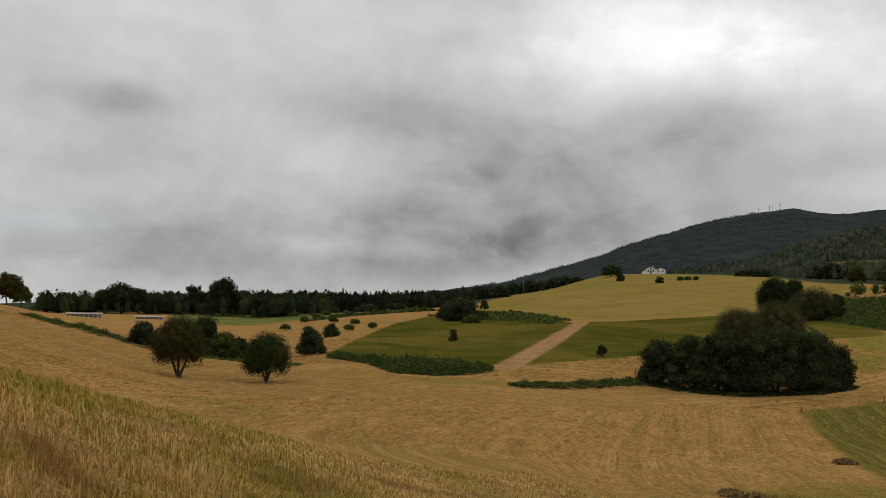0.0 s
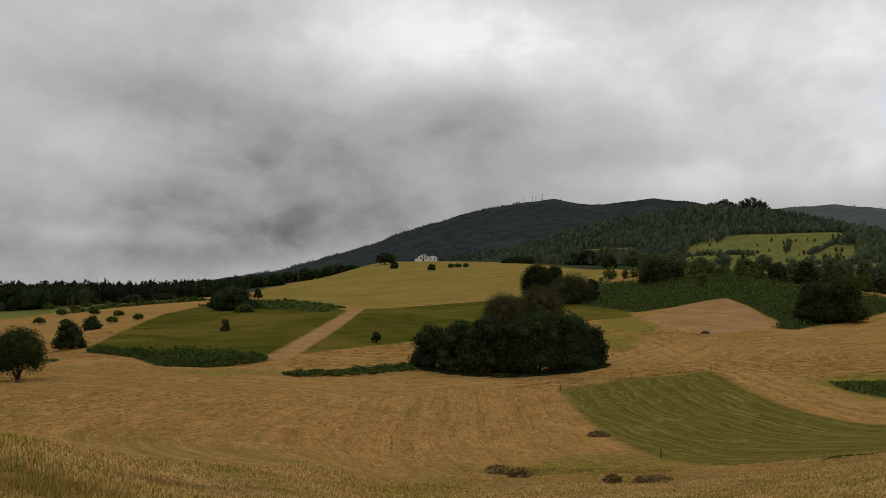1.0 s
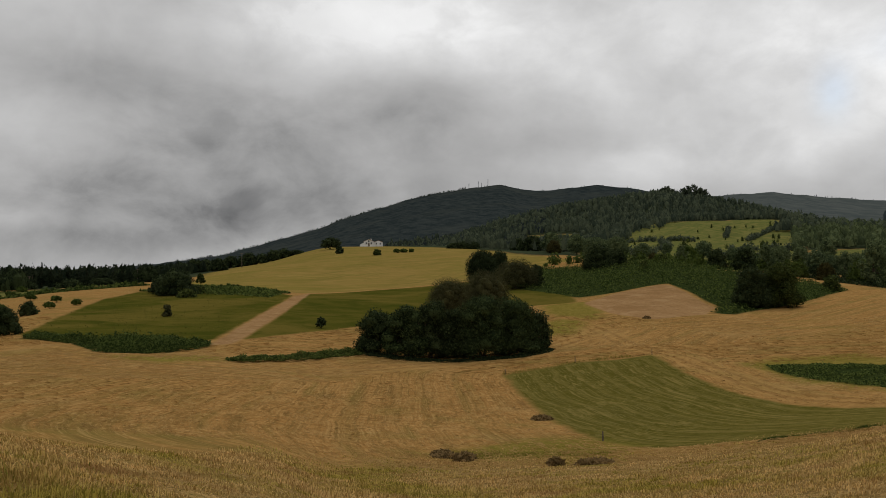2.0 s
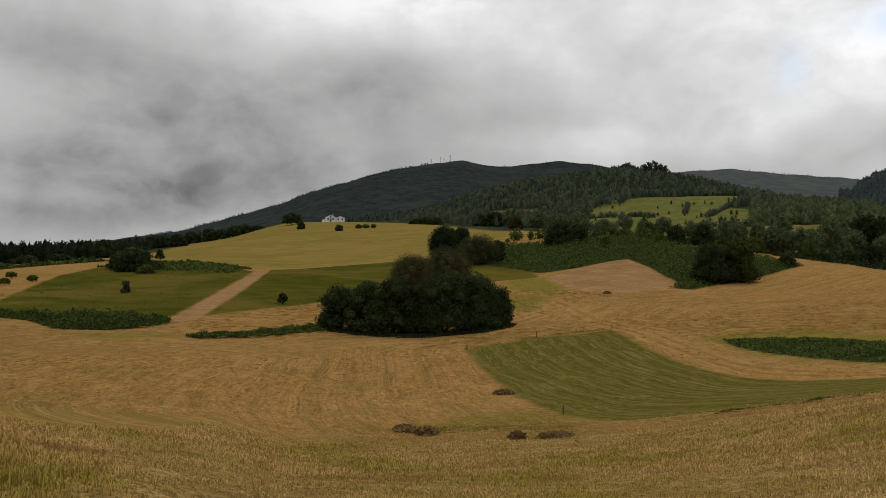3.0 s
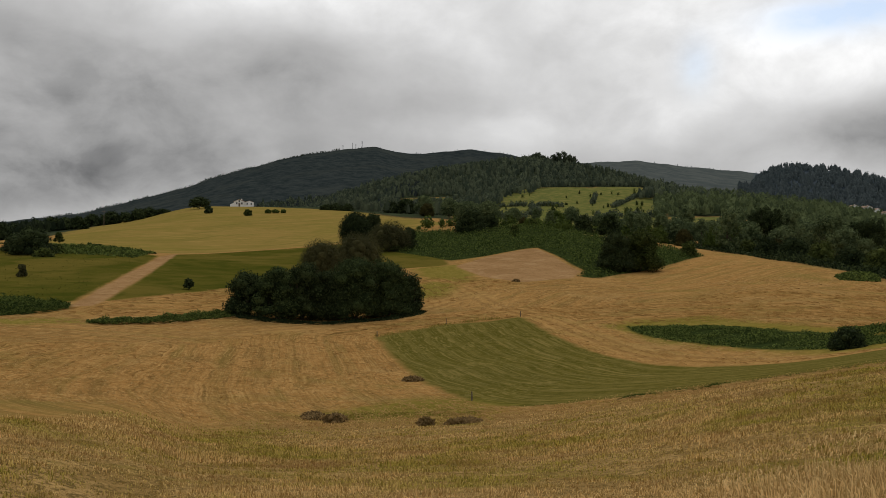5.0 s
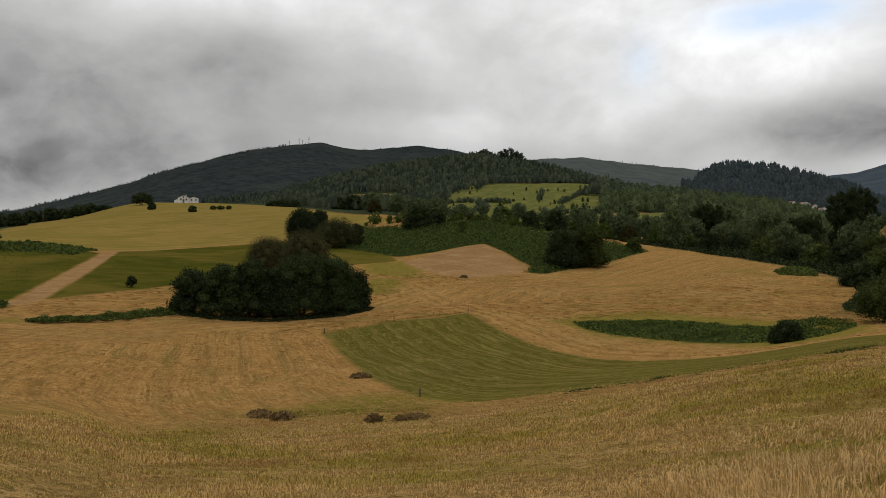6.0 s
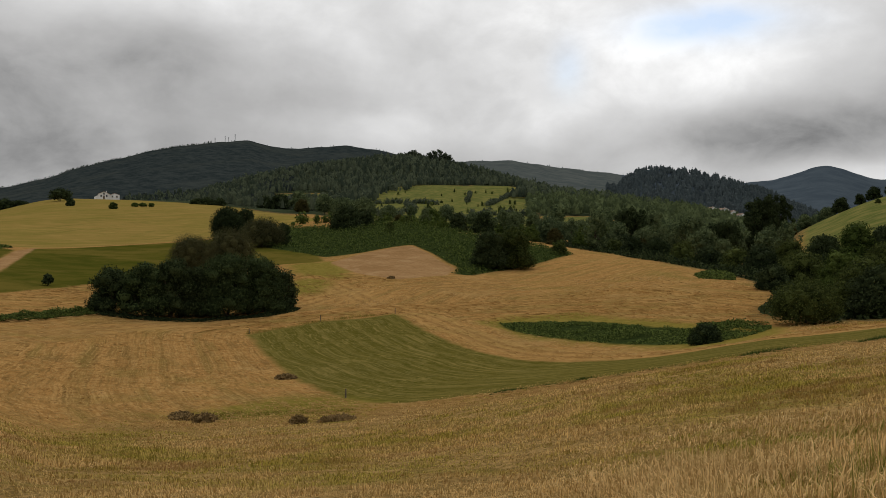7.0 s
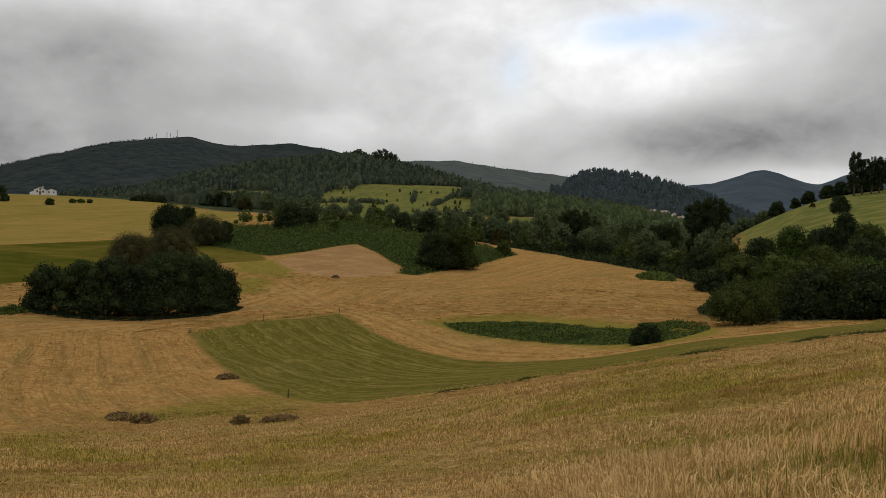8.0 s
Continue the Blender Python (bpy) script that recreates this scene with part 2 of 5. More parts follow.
    col = s.mix(mask("moor_haze", 6.0, 4.0), col, k)
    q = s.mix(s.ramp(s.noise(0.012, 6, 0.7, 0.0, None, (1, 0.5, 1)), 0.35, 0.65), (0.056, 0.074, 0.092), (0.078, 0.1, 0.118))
    col = s.mix(mask("distant_haze", 6.0, 4.0), col, q)
    s.bump(s.math("ADD", fine_, s.math("MULTIPLY", tiny, 0.4)), 0.6, 0.12)
    return s.done(col)


def leaf_material(name, dark, light, tint=None, thin=0.25):
    """Leaves or blades: each piece its own tone, thin enough to let some light through."""
    s = Shade(name, 0.85, 0.03)
    c = s.mix(s.ramp(s.island(), 0.2, 0.85), dark, light)
    c = s.mix(s.math("MULTIPLY", s.ramp(s.each(), 0.35, 1.0), 0.45), c, tint or tuple(x * 0.6 for x in light))
    c = s.mix(s.math("MULTIPLY", s.ramp(s.each(), 0.5, 0.0), 0.4), c, dark)
    c = s.mix(s.math("MULTIPLY", s.ramp(s.noise(0.7, 3), 0.4, 0.7), 0.4), c, dark)
    s.put(s.b.inputs["Base Color"], c)
    glow = s.t.nodes.new("ShaderNodeBsdfTranslucent")
    s.t.links.new(c, glow.inputs[0])
    both = s.t.nodes.new("ShaderNodeMixShader")
    both.inputs[0].default_value = thin
    s.t.links.new(s.b.outputs[0], both.inputs[1])
    s.t.links.new(glow.outputs[0], both.inputs[2])
    s.t.links.new(both.outputs[0], s.t.nodes["Material Output"].inputs[0])
    return s.m


def plain_material(name, a, b, scale=3.0, rough=0.8, spec=0.3, bump=0.02):
    s = Shade(name, rough, spec)
    n = s.noise(scale, 5, 0.65)
    c = s.mix(s.ramp(n, 0.3, 0.7), a, b)
    c = s.mix(s.math("MULTIPLY", s.ramp(s.noise(scale * 0.15, 3), 0.45, 0.75), 0.4), c, tuple(x * 0.6 for x in a))
    s.bump(n, 0.5, bump)
    return s.done(c)


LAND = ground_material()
BARK = plain_material("bark", (0.06, 0.045, 0.032), (0.11, 0.085, 0.06), 6, 0.95, 0.1, 0.05)
LEAF_OAK = leaf_material("oak leaves", (0.026, 0.037, 0.01), (0.115, 0.138, 0.036))
LEAF_DARK = leaf_material("dark leaves", (0.015, 0.024, 0.01), (0.072, 0.094, 0.036))
LEAF_OLIVE = leaf_material("olive leaves", (0.034, 0.032, 0.01), (0.095, 0.084, 0.028), (0.07, 0.06, 0.02))
LEAF_WILLOW = leaf_material("willow leaves", (0.042, 0.044, 0.018), (0.112, 0.108, 0.043), (0.085, 0.08, 0.032))
TUSSOCK = leaf_material("pasture tussocks", (0.07, 0.072, 0.011), (0.16, 0.14, 0.03), (0.115, 0.105, 0.02), 0.4)
LEAF_GREEN = leaf_material("fresh leaves", (0.038, 0.06, 0.013), (0.125, 0.162, 0.038))
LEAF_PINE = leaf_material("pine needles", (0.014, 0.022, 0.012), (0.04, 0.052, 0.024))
# distant foliage with the blue of aerial haze put into the leaf colour
LEAF_HAZE = leaf_material("far wood leaves in haze", (0.074, 0.098, 0.104), (0.13, 0.158, 0.158))
# hill trees: dark end raised and blued, haze painted into the base colour
LEAF_WOOD_HAZE = leaf_material("hazed wood leaves", (0.054, 0.072, 0.048), (0.148, 0.172, 0.1))
# scrub tone paled to grey-blue, matching the haze painted on the mountain ground
LEAF_MOUNT_HAZE = leaf_material("hazed mountain scrub", (0.034, 0.045, 0.043), (0.066, 0.079, 0.073))
LEAF_CHESTNUT = leaf_material("chestnut leaves", (0.018, 0.03, 0.012), (0.09, 0.122, 0.044))
FERN = leaf_material("bracken fronds", (0.032, 0.052, 0.013), (0.19, 0.235, 0.058), (0.1, 0.125, 0.032), 0.35)
# broadleaf green made paler and greyer: valley haze painted into the leaves
LEAF_VALLEY_HAZE = leaf_material("hazed valley leaves", (0.052, 0.075, 0.036), (0.19, 0.23, 0.098))
STRAW = leaf_material("dry grass", (0.32, 0.205, 0.068), (0.98, 0.71, 0.34), (0.76, 0.51, 0.2), 0.3)
BLADE = leaf_material("green grass", (0.16, 0.145, 0.024), (0.46, 0.39, 0.095), (0.32, 0.28, 0.06), 0.25)


def stubble_material():
    """Short cut stems: bleached straw with patches of yellow-green regrowth."""
    s = Shade("stubble", 0.9, 0.03)
    straw = s.mix(s.ramp(s.island(), 0.1, 0.9), (0.34, 0.21, 0.064), (0.86, 0.59, 0.245))
    green = s.mix(s.ramp(s.island(), 0.1, 0.9), (0.21, 0.175, 0.028), (0.55, 0.43, 0.092))
    where = s.math("ADD", s.math("MULTIPLY", s.noise(0.2, 3, 0.6, 0.4), 0.75), s.math("MULTIPLY", s.noise(1.6, 3, 0.6), 0.25))
    c = s.mix(s.ramp(where, 0.43, 0.6), straw, green)
    c = s.mix(s.math("MULTIPLY", s.ramp(s.noise(0.5, 4, 0.65, 0.6), 0.5, 0.66), 0.6), c, (0.27, 0.14, 0.05))
    s.put(s.b.inputs["Base Color"], c)
    glow = s.t.nodes.new("ShaderNodeBsdfTranslucent")
    s.t.links.new(c, glow.inputs[0])
    both = s.t.nodes.new("ShaderNodeMixShader")
    both.inputs[0].default_value = 0.3
    s.t.links.new(s.b.outputs[0], both.inputs[1])
    s.t.links.new(glow.outputs[0], both.inputs[2])
    s.t.links.new(both.outputs[0], s.t.nodes["Material Output"].inputs[0])
    return s.m


STUBBLE = stubble_material()
HAY = leaf_material("old hay", (0.15, 0.1, 0.042), (0.46, 0.32, 0.145), (0.33, 0.22, 0.1), 0.3)
RENDER_WHITE = plain_material("limewash", (0.78, 0.77, 0.74), (0.84, 0.83, 0.8), 1.5, 0.85, 0.2, 0.005)
ROOF_TILE = plain_material("clay tiles", (0.27, 0.17, 0.12), (0.36, 0.25, 0.19), 4, 0.85, 0.2, 0.03)
GLASS_DARK = plain_material("window glass", (0.03, 0.035, 0.04), (0.05, 0.055, 0.06), 1, 0.15, 0.5, 0.0)
WOOD_GREY = plain_material("weathered wood", (0.11, 0.085, 0.06), (0.2, 0.16, 0.12), 8, 0.9, 0.15, 0.01)
STEEL = plain_material("galvanised steel", (0.42, 0.43, 0.44), (0.52, 0.53, 0.54), 5, 0.5, 0.5, 0.002)

# ---- lie of the land: heights along sight lines from the knoll, in metres against eye level ----
EYE = 1.7
PROFILES = {}


def profile(az, *pairs):
    PROFILES[az] = ((1.9, -1.62),) + pairs


profile(-130, (3, -1.2), (15, 0), (60, 5), (160, 14), (400, 20), (5000, -30))
profile(-60, (3, -1.3), (8, -0.8), (20, 0.2), (60, 2.0), (110, 3), (150, 3.5), (300, 5), (700, 0), (5000, -60))
profile(-34, (3, -1.4), (6, -0.85), (10, -0.5), (14, -0.3), (20, -0.7), (32, -0.85), (70, -0.3), (110, 0.6), (150, 1.8), (220, 1), (400, -2), (700, -3), (5000, -60))
profile(-25.4, (3, -1.45), (6, -1.02), (10, -0.84), (14, -0.72), (20, -1.3), (32, -1.78), (70, -1.7), (110, -1.0), (150, 0.7), (190, 0), (300, -1), (700, 4), (5000, -60))
profile(-21.5, (3, -1.5), (7, -1.22), (10.5, -1.1), (14.5, -1.05), (20, -1.8), (36, -2.8), (85, -3.1), (105, -2.6), (170, -2.4), (230, -1.9), (300, -1.3), (700, 6), (5000, -60))
profile(-16.3, (3, -1.6), (7.5, -1.4), (11, -1.4), (15, -1.46), (22, -2.6), (32, -3.55), (70, -4.9), (95, -5.1), (170, -4.1), (250, -2.3), (320, -0.7), (700, 9), (5000, -60))
profile(-11.1, (3, -1.6), (8.5, -1.65), (12, -1.75), (16, -1.93), (24, -3.3), (38, -4.4), (75, -5.7), (100, -6.0), (160, -5.5), (240, -3.4), (340, -0.7), (700, 9), (5000, -60))
profile(-5.8, (3, -1.65), (10, -1.95), (17, -2.5), (26, -4.0), (38, -5.0), (65, -5.5), (100, -5.3), (150, -3.4), (220, -0.9), (380, 0.3), (700, 8), (5000, -60))
profile(0.6, (3, -1.65), (11, -2.2), (18, -3.0), (27, -4.5), (40, -5.6), (68, -6.2), (95, -6.0), (120, -4.8), (170, -2.0), (240, 1.1), (400, 3.9), (700, 12), (5000, -60))
profile(6.2, (3, -1.7), (12, -2.6), (25, -4.4), (42, -6.3), (68, -7.0), (90, -6.3), (120, -4.6), (190, -0.5), (320, 7.2), (420, 9.5), (700, 20), (5000, -60))
profile(10, (3, -1.7), (8, -2.05), (17, -3.8), (38, -6.9), (55, -7.8), (72, -7.9), (88, -7.1), (105, -5.9), (130, -4.5), (190, -1.1), (400, 14.5), (480, 19.6), (560, 26.0), (700, 26), (900, 30), (5000, -60))
profile(18, (3, -1.7), (8, -2.1), (17, -4.0), (38, -7.2), (52, -8.1), (70, -8.3), (85, -8.0), (100, -7.3), (120, -6.0), (190, -0.8), (400, 16.9), (480, 21.0), (560, 26.6), (700, 26.5), (900, 34), (5000, -60))
profile(25.1, (3, -1.7), (8, -2.1), (18, -4.1), (36, -6.7), (50, -7.8), (70, -8.3), (90, -7.3), (110, -6.1), (145, -3.7), (200, 1.1), (330, 12.1), (420, 16.5), (520, 18), (900, 34), (5000, -60))
profile(30.7, (3, -1.65), (8, -2.1), (18, -4.0), (37, -6.6), (45, -7.5), (68, -8.0), (92, -6.8), (135, -4.6), (180, 0.3), (240, 6.6), (320, 8), (500, 17.7), (800, 41), (1000, 73), (1400, 80), (5000, -60))
profile(38.2, (3, -1.6), (7, -1.9), (14, -3.1), (35, -5.5), (55, -7.4), (70, -8.1), (95, -7.4), (130, -5.5), (160, -3.7), (220, 1.7), (300, 4), (450, 12), (700, 31), (1000, 72), (1400, 80), (5000, -60))
profile(46.3, (3, -1.6), (6, -1.6), (13, -2.6), (31, -4.0), (52, -6.1), (65, -6.7), (85, -6.4), (120, -4.6), (160, -2.2), (200, -1.5), (400, 5), (700, 18), (1400, 40), (5000, -60))
profile(53, (3, -1.5), (5.5, -1.4), (13, -2.3), (31, -3.3), (52, -4.7), (72, -5.7), (100, -5.6), (130, -4.8), (160, -3.9), (220, -3), (400, 3), (700, 10), (1400, 20), (5000, -60))
profile(56, (3, -1.47), (5.2, -1.3), (13, -2.2), (31, -3.0), (52, -4.3), (72, -5.3), (100, -5.4), (140, -4.4), (180, -2.2), (240, 1), (300, 7), (390, 14.5), (500, 12), (900, 5), (5000, -60))
profile(58.5, (3, -1.45), (5, -1.2), (13, -2.1), (31, -2.8), (52, -4.0), (72, -5.0), (100, -5.2), (140, -4.0), (180, -1), (240, 5), (300, 13), (385, 22.5), (500, 15), (900, 0), (5000, -60))
profile(60.2, (3, -1.42), (4.8, -1.15), (12.5, -1.9), (31, -2.6), (52, -3.7), (72, -4.8), (100, -5.0), (140, -3.8), (180, 0), (240, 7), (300, 15.5), (385, 25.6), (500, 18), (900, 0), (5000, -60))
profile(62.9, (3, -1.4), (4.5, -1.1), (12, -1.7), (31, -2.3), (52, -3.4), (72, -4.6), (100, -4.8), (140, -3.5), (180, 1), (240, 9.5), (300, 18), (395, 28.6), (600, 20), (900, 0), (5000, -60))
profile(75, (3, -1.4), (5, -1.0), (12, -1.3), (31, -1.5), (60, -2), (100, -2), (150, 1), (240, 14), (320, 26), (420, 36), (900, 10), (5000, -60))
profile(110, (3, -1.4), (8, -0.8), (30, 0.5), (100, 4), (300, 18), (900, 25), (5000, -60))

# ridges: distance of the crest, where its foot begins, then azimuth and elevation of the crest
RIDGES = (
    (2600, 900, (-14, 0.2), (-4, 1.0), (0, 1.5), (3.7, 2.0), (6.3, 2.75), (9.5, 3.65), (11.7, 4.5), (13.8, 5.1), (16, 5.75), (18.3, 6.15), (21, 6.5), (23.2, 6.05), (25, 6.15), (27, 6.38), (29, 6.15), (31, 5.8), (34, 5.5), (37.5, 5.62), (40, 5.25), (44.5, 4.75), (47, 4.2), (56, 2.5), (70, 1)),
    (1450, 650, (10, 0.8), (14, 1.9), (18, 3.0), (22, 4.2), (25, 5.0), (28, 5.45), (31, 5.7), (34, 5.3), (36, 4.9), (38, 4.3), (41, 3.3), (45, 2.2), (52, 0.5)),
    (900, 420, (34, 0.5), (37.2, 2.2), (38.7, 3.5), (41, 3.4), (44, 3.1), (48, 2.7), (51, 2.1), (54, 1.1), (60, -0.5)),
    (2000, 1100, (42, 2.0), (43.8, 3.6), (44.7, 4.5), (45.5, 5.0), (46.2, 5.1), (47.3, 5.0), (48.9, 4.68), (49.9, 4.45), (51.6, 4.0), (53, 3.65), (54.6, 2.75), (57, 1.8), (62, 0.5)),
    (4200, 2200, (44, 2.0), (47, 3.2), (51.2, 4.2), (53.0, 4.36), (54.6, 4.75), (55.3, 5.12), (56.0, 5.22), (57.1, 5.0), (58.2, 4.5), (59, 4.28), (59.8, 4.5), (60.6, 4.85), (61.4, 5.0), (62.5, 5.3), (66, 5.6), (75, 4), (95, 1)),
)
R_LOG = np.linspace(math.log(2.0), math.log(4900.0), 440)
STEP = 0.2
AZ = np.arange(-180.0, 180.01, STEP)


def blur(a, n, axis):
    k = np.hanning(2 * n + 3)[1:-1]
    k /= k.sum()
    pad = [(0, 0), (0, 0)]
    pad[axis] = (n, n)
    return np.apply_along_axis(lambda v: np.convolve(v, k, "valid"), axis, np.pad(a, pad, "edge"))


def make_lattice():
    r = np.exp(R_LOG)
    keys = sorted(PROFILES)
    rows = np.array([np.interp(R_LOG, [math.log(d) for d, _ in PROFILES[k]], [z / d for d, z in PROFILES[k]]) for k in keys])
    rows = blur(rows, 7, 1)
    keys = [keys[-1] - 360] + keys + [keys[0] + 360]
    rows = np.vstack([rows[-1:], rows, rows[:1]])
    grid = np.array([np.interp(AZ, keys, rows[:, i]) for i in range(len(r))]).T
    grid = blur(grid, 9, 0) * r
    for crest, foot, *line in RIDGES:
        el = np.interp(AZ, [p[0] for p in line], [p[1] for p in line], left=-9, right=-9)
        el = blur(el[None, :], 3, 1)[0]
        el = el + 0.02 * (np.sin(AZ * 3.1 + crest) + 0.4 * np.sin(AZ * 7.3 + crest * 2))
        top = crest * np.tan(np.radians(el))
        up = np.clip((r - foot) / (crest - foot), 0, 1)
        down = np.clip((r - crest) / (crest * 0.5), 0, 1)
        s = np.where(r < crest, up ** 1.15, 1 - down * down * (3 - 2 * down))
        grid = np.maximum(grid, top[:, None] * s[None, :] + np.minimum(grid, 0) * (1 - s[None, :]))
    grid = grid - 0.12 * np.clip((46 - r) / 12, 0, 1) * np.clip((r - 2) / 6, 0, 1)
    return grid + EYE


LATTICE = make_lattice()


def height(x, y):
    """Ground height at plan points (arrays or numbers), in metres."""
    x, y = np.asarray(x, float), np.asarray(y, float)
    r = np.log(np.clip(np.hypot(x, y), 2.01, 4890))
    a = np.degrees(np.arctan2(x, y))
    i = np.clip((r - R_LOG[0]) / (R_LOG[1] - R_LOG[0]), 0, len(R_LOG) - 1.001)
    j = np.clip((a + 180) / STEP, 0, len(AZ) - 1.001)
    i0, j0 = i.astype(int), j.astype(int)
    u, v = i - i0, j - j0
    return ((LATTICE[j0, i0] * (1 - u) + LATTICE[j0, i0 + 1] * u) * (1 - v)
            + (LATTICE[j0 + 1, i0] * (1 - u) + LATTICE[j0 + 1, i0 + 1] * u) * v)


def ground(x, y):
    return float(height(x, y))

# ---- fields, as outlines on the plan (metres) ----
MEADOW = [(30, 77), (34, 79), (39, 81), (43, 80), (47.5, 81), (44.3, 70.5), (41.6, 60), (41, 53.5), (39.5, 47), (39, 41), (40, 35), (45, 31), (55, 31), (70, 36), (90, 43), (92, 36), (60, 22), (36, 19), (28, 25), (24, 31), (21.5, 36), (20.6, 37.5), (20.8, 41), (22.7, 50.5), (26.5, 64)]
TRACK = [(30.2, 187), (25.8, 179), (14, 133), (6, 101), (5, 98), (7.5, 98), (8.6, 101), (16.8, 133)]
SLOPE = [(-15, 114), (-12.7, 142), (-9.7, 183), (-3.3, 209), (5, 222), (11, 213), (20.6, 191), (25.6, 179.5), (13.8, 133), (5.8, 102), (-0.2, 94), (-8, 97)]
PASTURE = [(29, 185), (46, 192), (58, 200), (76, 211), (88, 205), (80, 172), (69.5, 143), (61, 143), (40, 131), (26, 120), (9, 102), (16.9, 133)]
HILL = [(5, 222), (11, 213), (20.6, 192), (29, 187), (46, 194), (58, 202), (76, 214), (96, 238), (128, 265), (135, 330), (150, 440), (125, 560), (60, 620), (20, 420), (13, 285)]
BARE = [(69.5, 141), (81, 151), (96, 158), (93, 146), (86, 127), (79, 119), (68, 115), (65.6, 124)]
BRACKEN = [(72, 180), (80, 205), (101, 240), (112, 222), (132, 225), (138, 192), (138, 167), (133, 150), (107, 132), (84, 119), (81, 121), (87, 127), (94, 146), (97, 159), (81, 152), (73, 150)]
ISLAND = [(54.8, 73), (59, 74), (62, 68), (61, 59), (60, 52), (60, 44), (50, 36), (44, 34.5), (43.5, 39), (48, 48), (51, 58.5), (53, 69)]
FERNS = [(54.8, 73), (58, 72), (60, 66), (59, 58), (57.5, 51), (56.5, 45), (51, 40.5), (46.5, 40), (48, 48), (51, 58.5), (53, 69)]
BRAMBLE = [(-5, 87), (-0.4, 88.5), (5.2, 96), (5.6, 100), (-0.5, 106), (-6, 100), (-13, 112), (-14, 108), (-8, 97)]
NEAR = [(-45, 5), (-14, 12), (-8, 15), (-5.5, 15.6), (-3.3, 16.6), (-1.5, 18), (0.5, 20), (5, 29), (9, 36), (14, 36), (19, 33.5), (24, 29), (28, 24), (36, 18.5), (60, 21), (90, 30), (120, 0), (40, -60), (-60, -40)]
FAR_HAY = [(-80, 190), (-50, 170), (-20, 150), (-14, 118), (-12, 150), (-6, 200), (0, 330), (-60, 330), (-110, 300)]
STRIP = [(-60, 205), (-32, 262), (-20, 300), (-60, 320), (-90, 300)]
RIGHT_HILL = [(165, 95), (172, 118), (197, 138), (311, 218), (400, 240), (440, 110), (260, 60), (193, 52)]
WOOD_SIDE = [(163, 196), (150, 172), (149, 152), (127, 111), (122, 98), (112, 84), (92, 66), (72, 53), (64, 45), (68, 37), (76, 29), (110, 40), (160, 60), (190, 110), (165, 150), (190, 220), (220, 330), (210, 420), (170, 420), (140, 300), (140, 230)]
TERRACES = ([(440, 778), (470, 770), (517, 818), (560, 800), (600, 850), (612, 790), (563, 718), (520, 690), (472, 619), (440, 610), (369, 531), (390, 600), (421, 639), (400, 690)], [(368, 664), (415, 674), (391, 593), (286, 490)],
            [(394, 479), (452, 490), (409, 450), (343, 411)], [(117, 199), (190, 270), (165, 214), (114, 188)],
            [(440, 1056), (463, 955), (443, 922), (417, 969)], [(222, 273), (261, 305), (240, 270), (195, 233)],
            [(353, 424), (438, 503), (464, 498), (455, 469), (429, 446), (325, 375)], [(231, 284), (272, 312), (230, 262), (189, 232)], [(124, 220), (176, 281), (214, 306), (192, 273), (124, 198), (115, 204)])
CLEARING = [(297, 357), (429, 446), (342, 358), (241, 292)]

DAMP = ([(11.5, 39.5), (15, 42), (20, 42), (21.5, 37.5), (18.5, 34), (12.5, 35.5)], [(57, 128), (62, 142), (71, 143), (66, 126), (60, 118)], [(43, 34.5), (50, 36), (60.5, 44), (62, 58), (66, 74), (60, 78), (53, 74), (47, 46), (43.5, 39)],
        [(38, 100), (45, 112), (56, 122), (58, 116), (50, 104)], [(-6, 84), (4, 88), (8, 84), (0, 78)])
VALLEY = [(120, 232), (190, 300), (230, 290), (330, 410), (520, 640), (560, 830), (420, 860), (330, 720), (270, 560), (230, 470), (165, 330)]


def signed(poly, x, y):
    """Metres from the outline, positive inside."""
    best, inside = np.full(x.shape, 1e9), np.zeros(x.shape, bool)
    for (ax, ay), (bx, by) in zip(poly, poly[1:] + poly[:1]):
        t = np.clip(((x - ax) * (bx - ax) + (y - ay) * (by - ay)) / ((bx - ax) ** 2 + (by - ay) ** 2), 0, 1)
        best = np.minimum(best, np.hypot(x - ax - t * (bx - ax), y - ay - t * (by - ay)))
        if by != ay:
            inside ^= ((ay > y) != (by > y)) & (x < (bx - ax) * (y - ay) / (by - ay) + ax)
    return np.where(inside, best, -best)


def from_line(line, x, y):
    best = np.full(x.shape, 1e9)
    for (ax, ay), (bx, by) in zip(line, line[1:]):
        t = np.clip(((x - ax) * (bx - ax) + (y - ay) * (by - ay)) / ((bx - ax) ** 2 + (by - ay) ** 2), 0, 1)
        best = np.minimum(best, np.hypot(x - ax - t * (bx - ax), y - ay - t * (by - ay)))
    return best


def quick_mesh(name, verts, faces, material, smooth=False):
    """A mesh from arrays: verts n x 3, faces m x 3 or m x 4."""
    verts, faces = np.asarray(verts, np.float32), np.asarray(faces, np.int32)
    me = bpy.data.meshes.new(name)
    k = faces.shape[1]
    me.vertices.add(len(verts))
    me.vertices.foreach_set("co", verts.ravel())
    me.loops.add(faces.size)
    me.loops.foreach_set("vertex_index", faces.ravel())
    me.polygons.add(len(faces))
    me.polygons.foreach_set("loop_start", np.arange(len(faces), dtype=np.int32) * k)
    me.polygons.foreach_set("use_smooth", np.full(len(faces), smooth, bool))
    me.update(calc_edges=True)
    me.materials.append(material)
    return me


EDGE = [(-60, 100), (-30, 104), (-8, 96), (0, 91), (7, 90), (22, 92), (45, 95), (62, 112), (84, 116), (110, 130), (135, 148), (160, 190)]
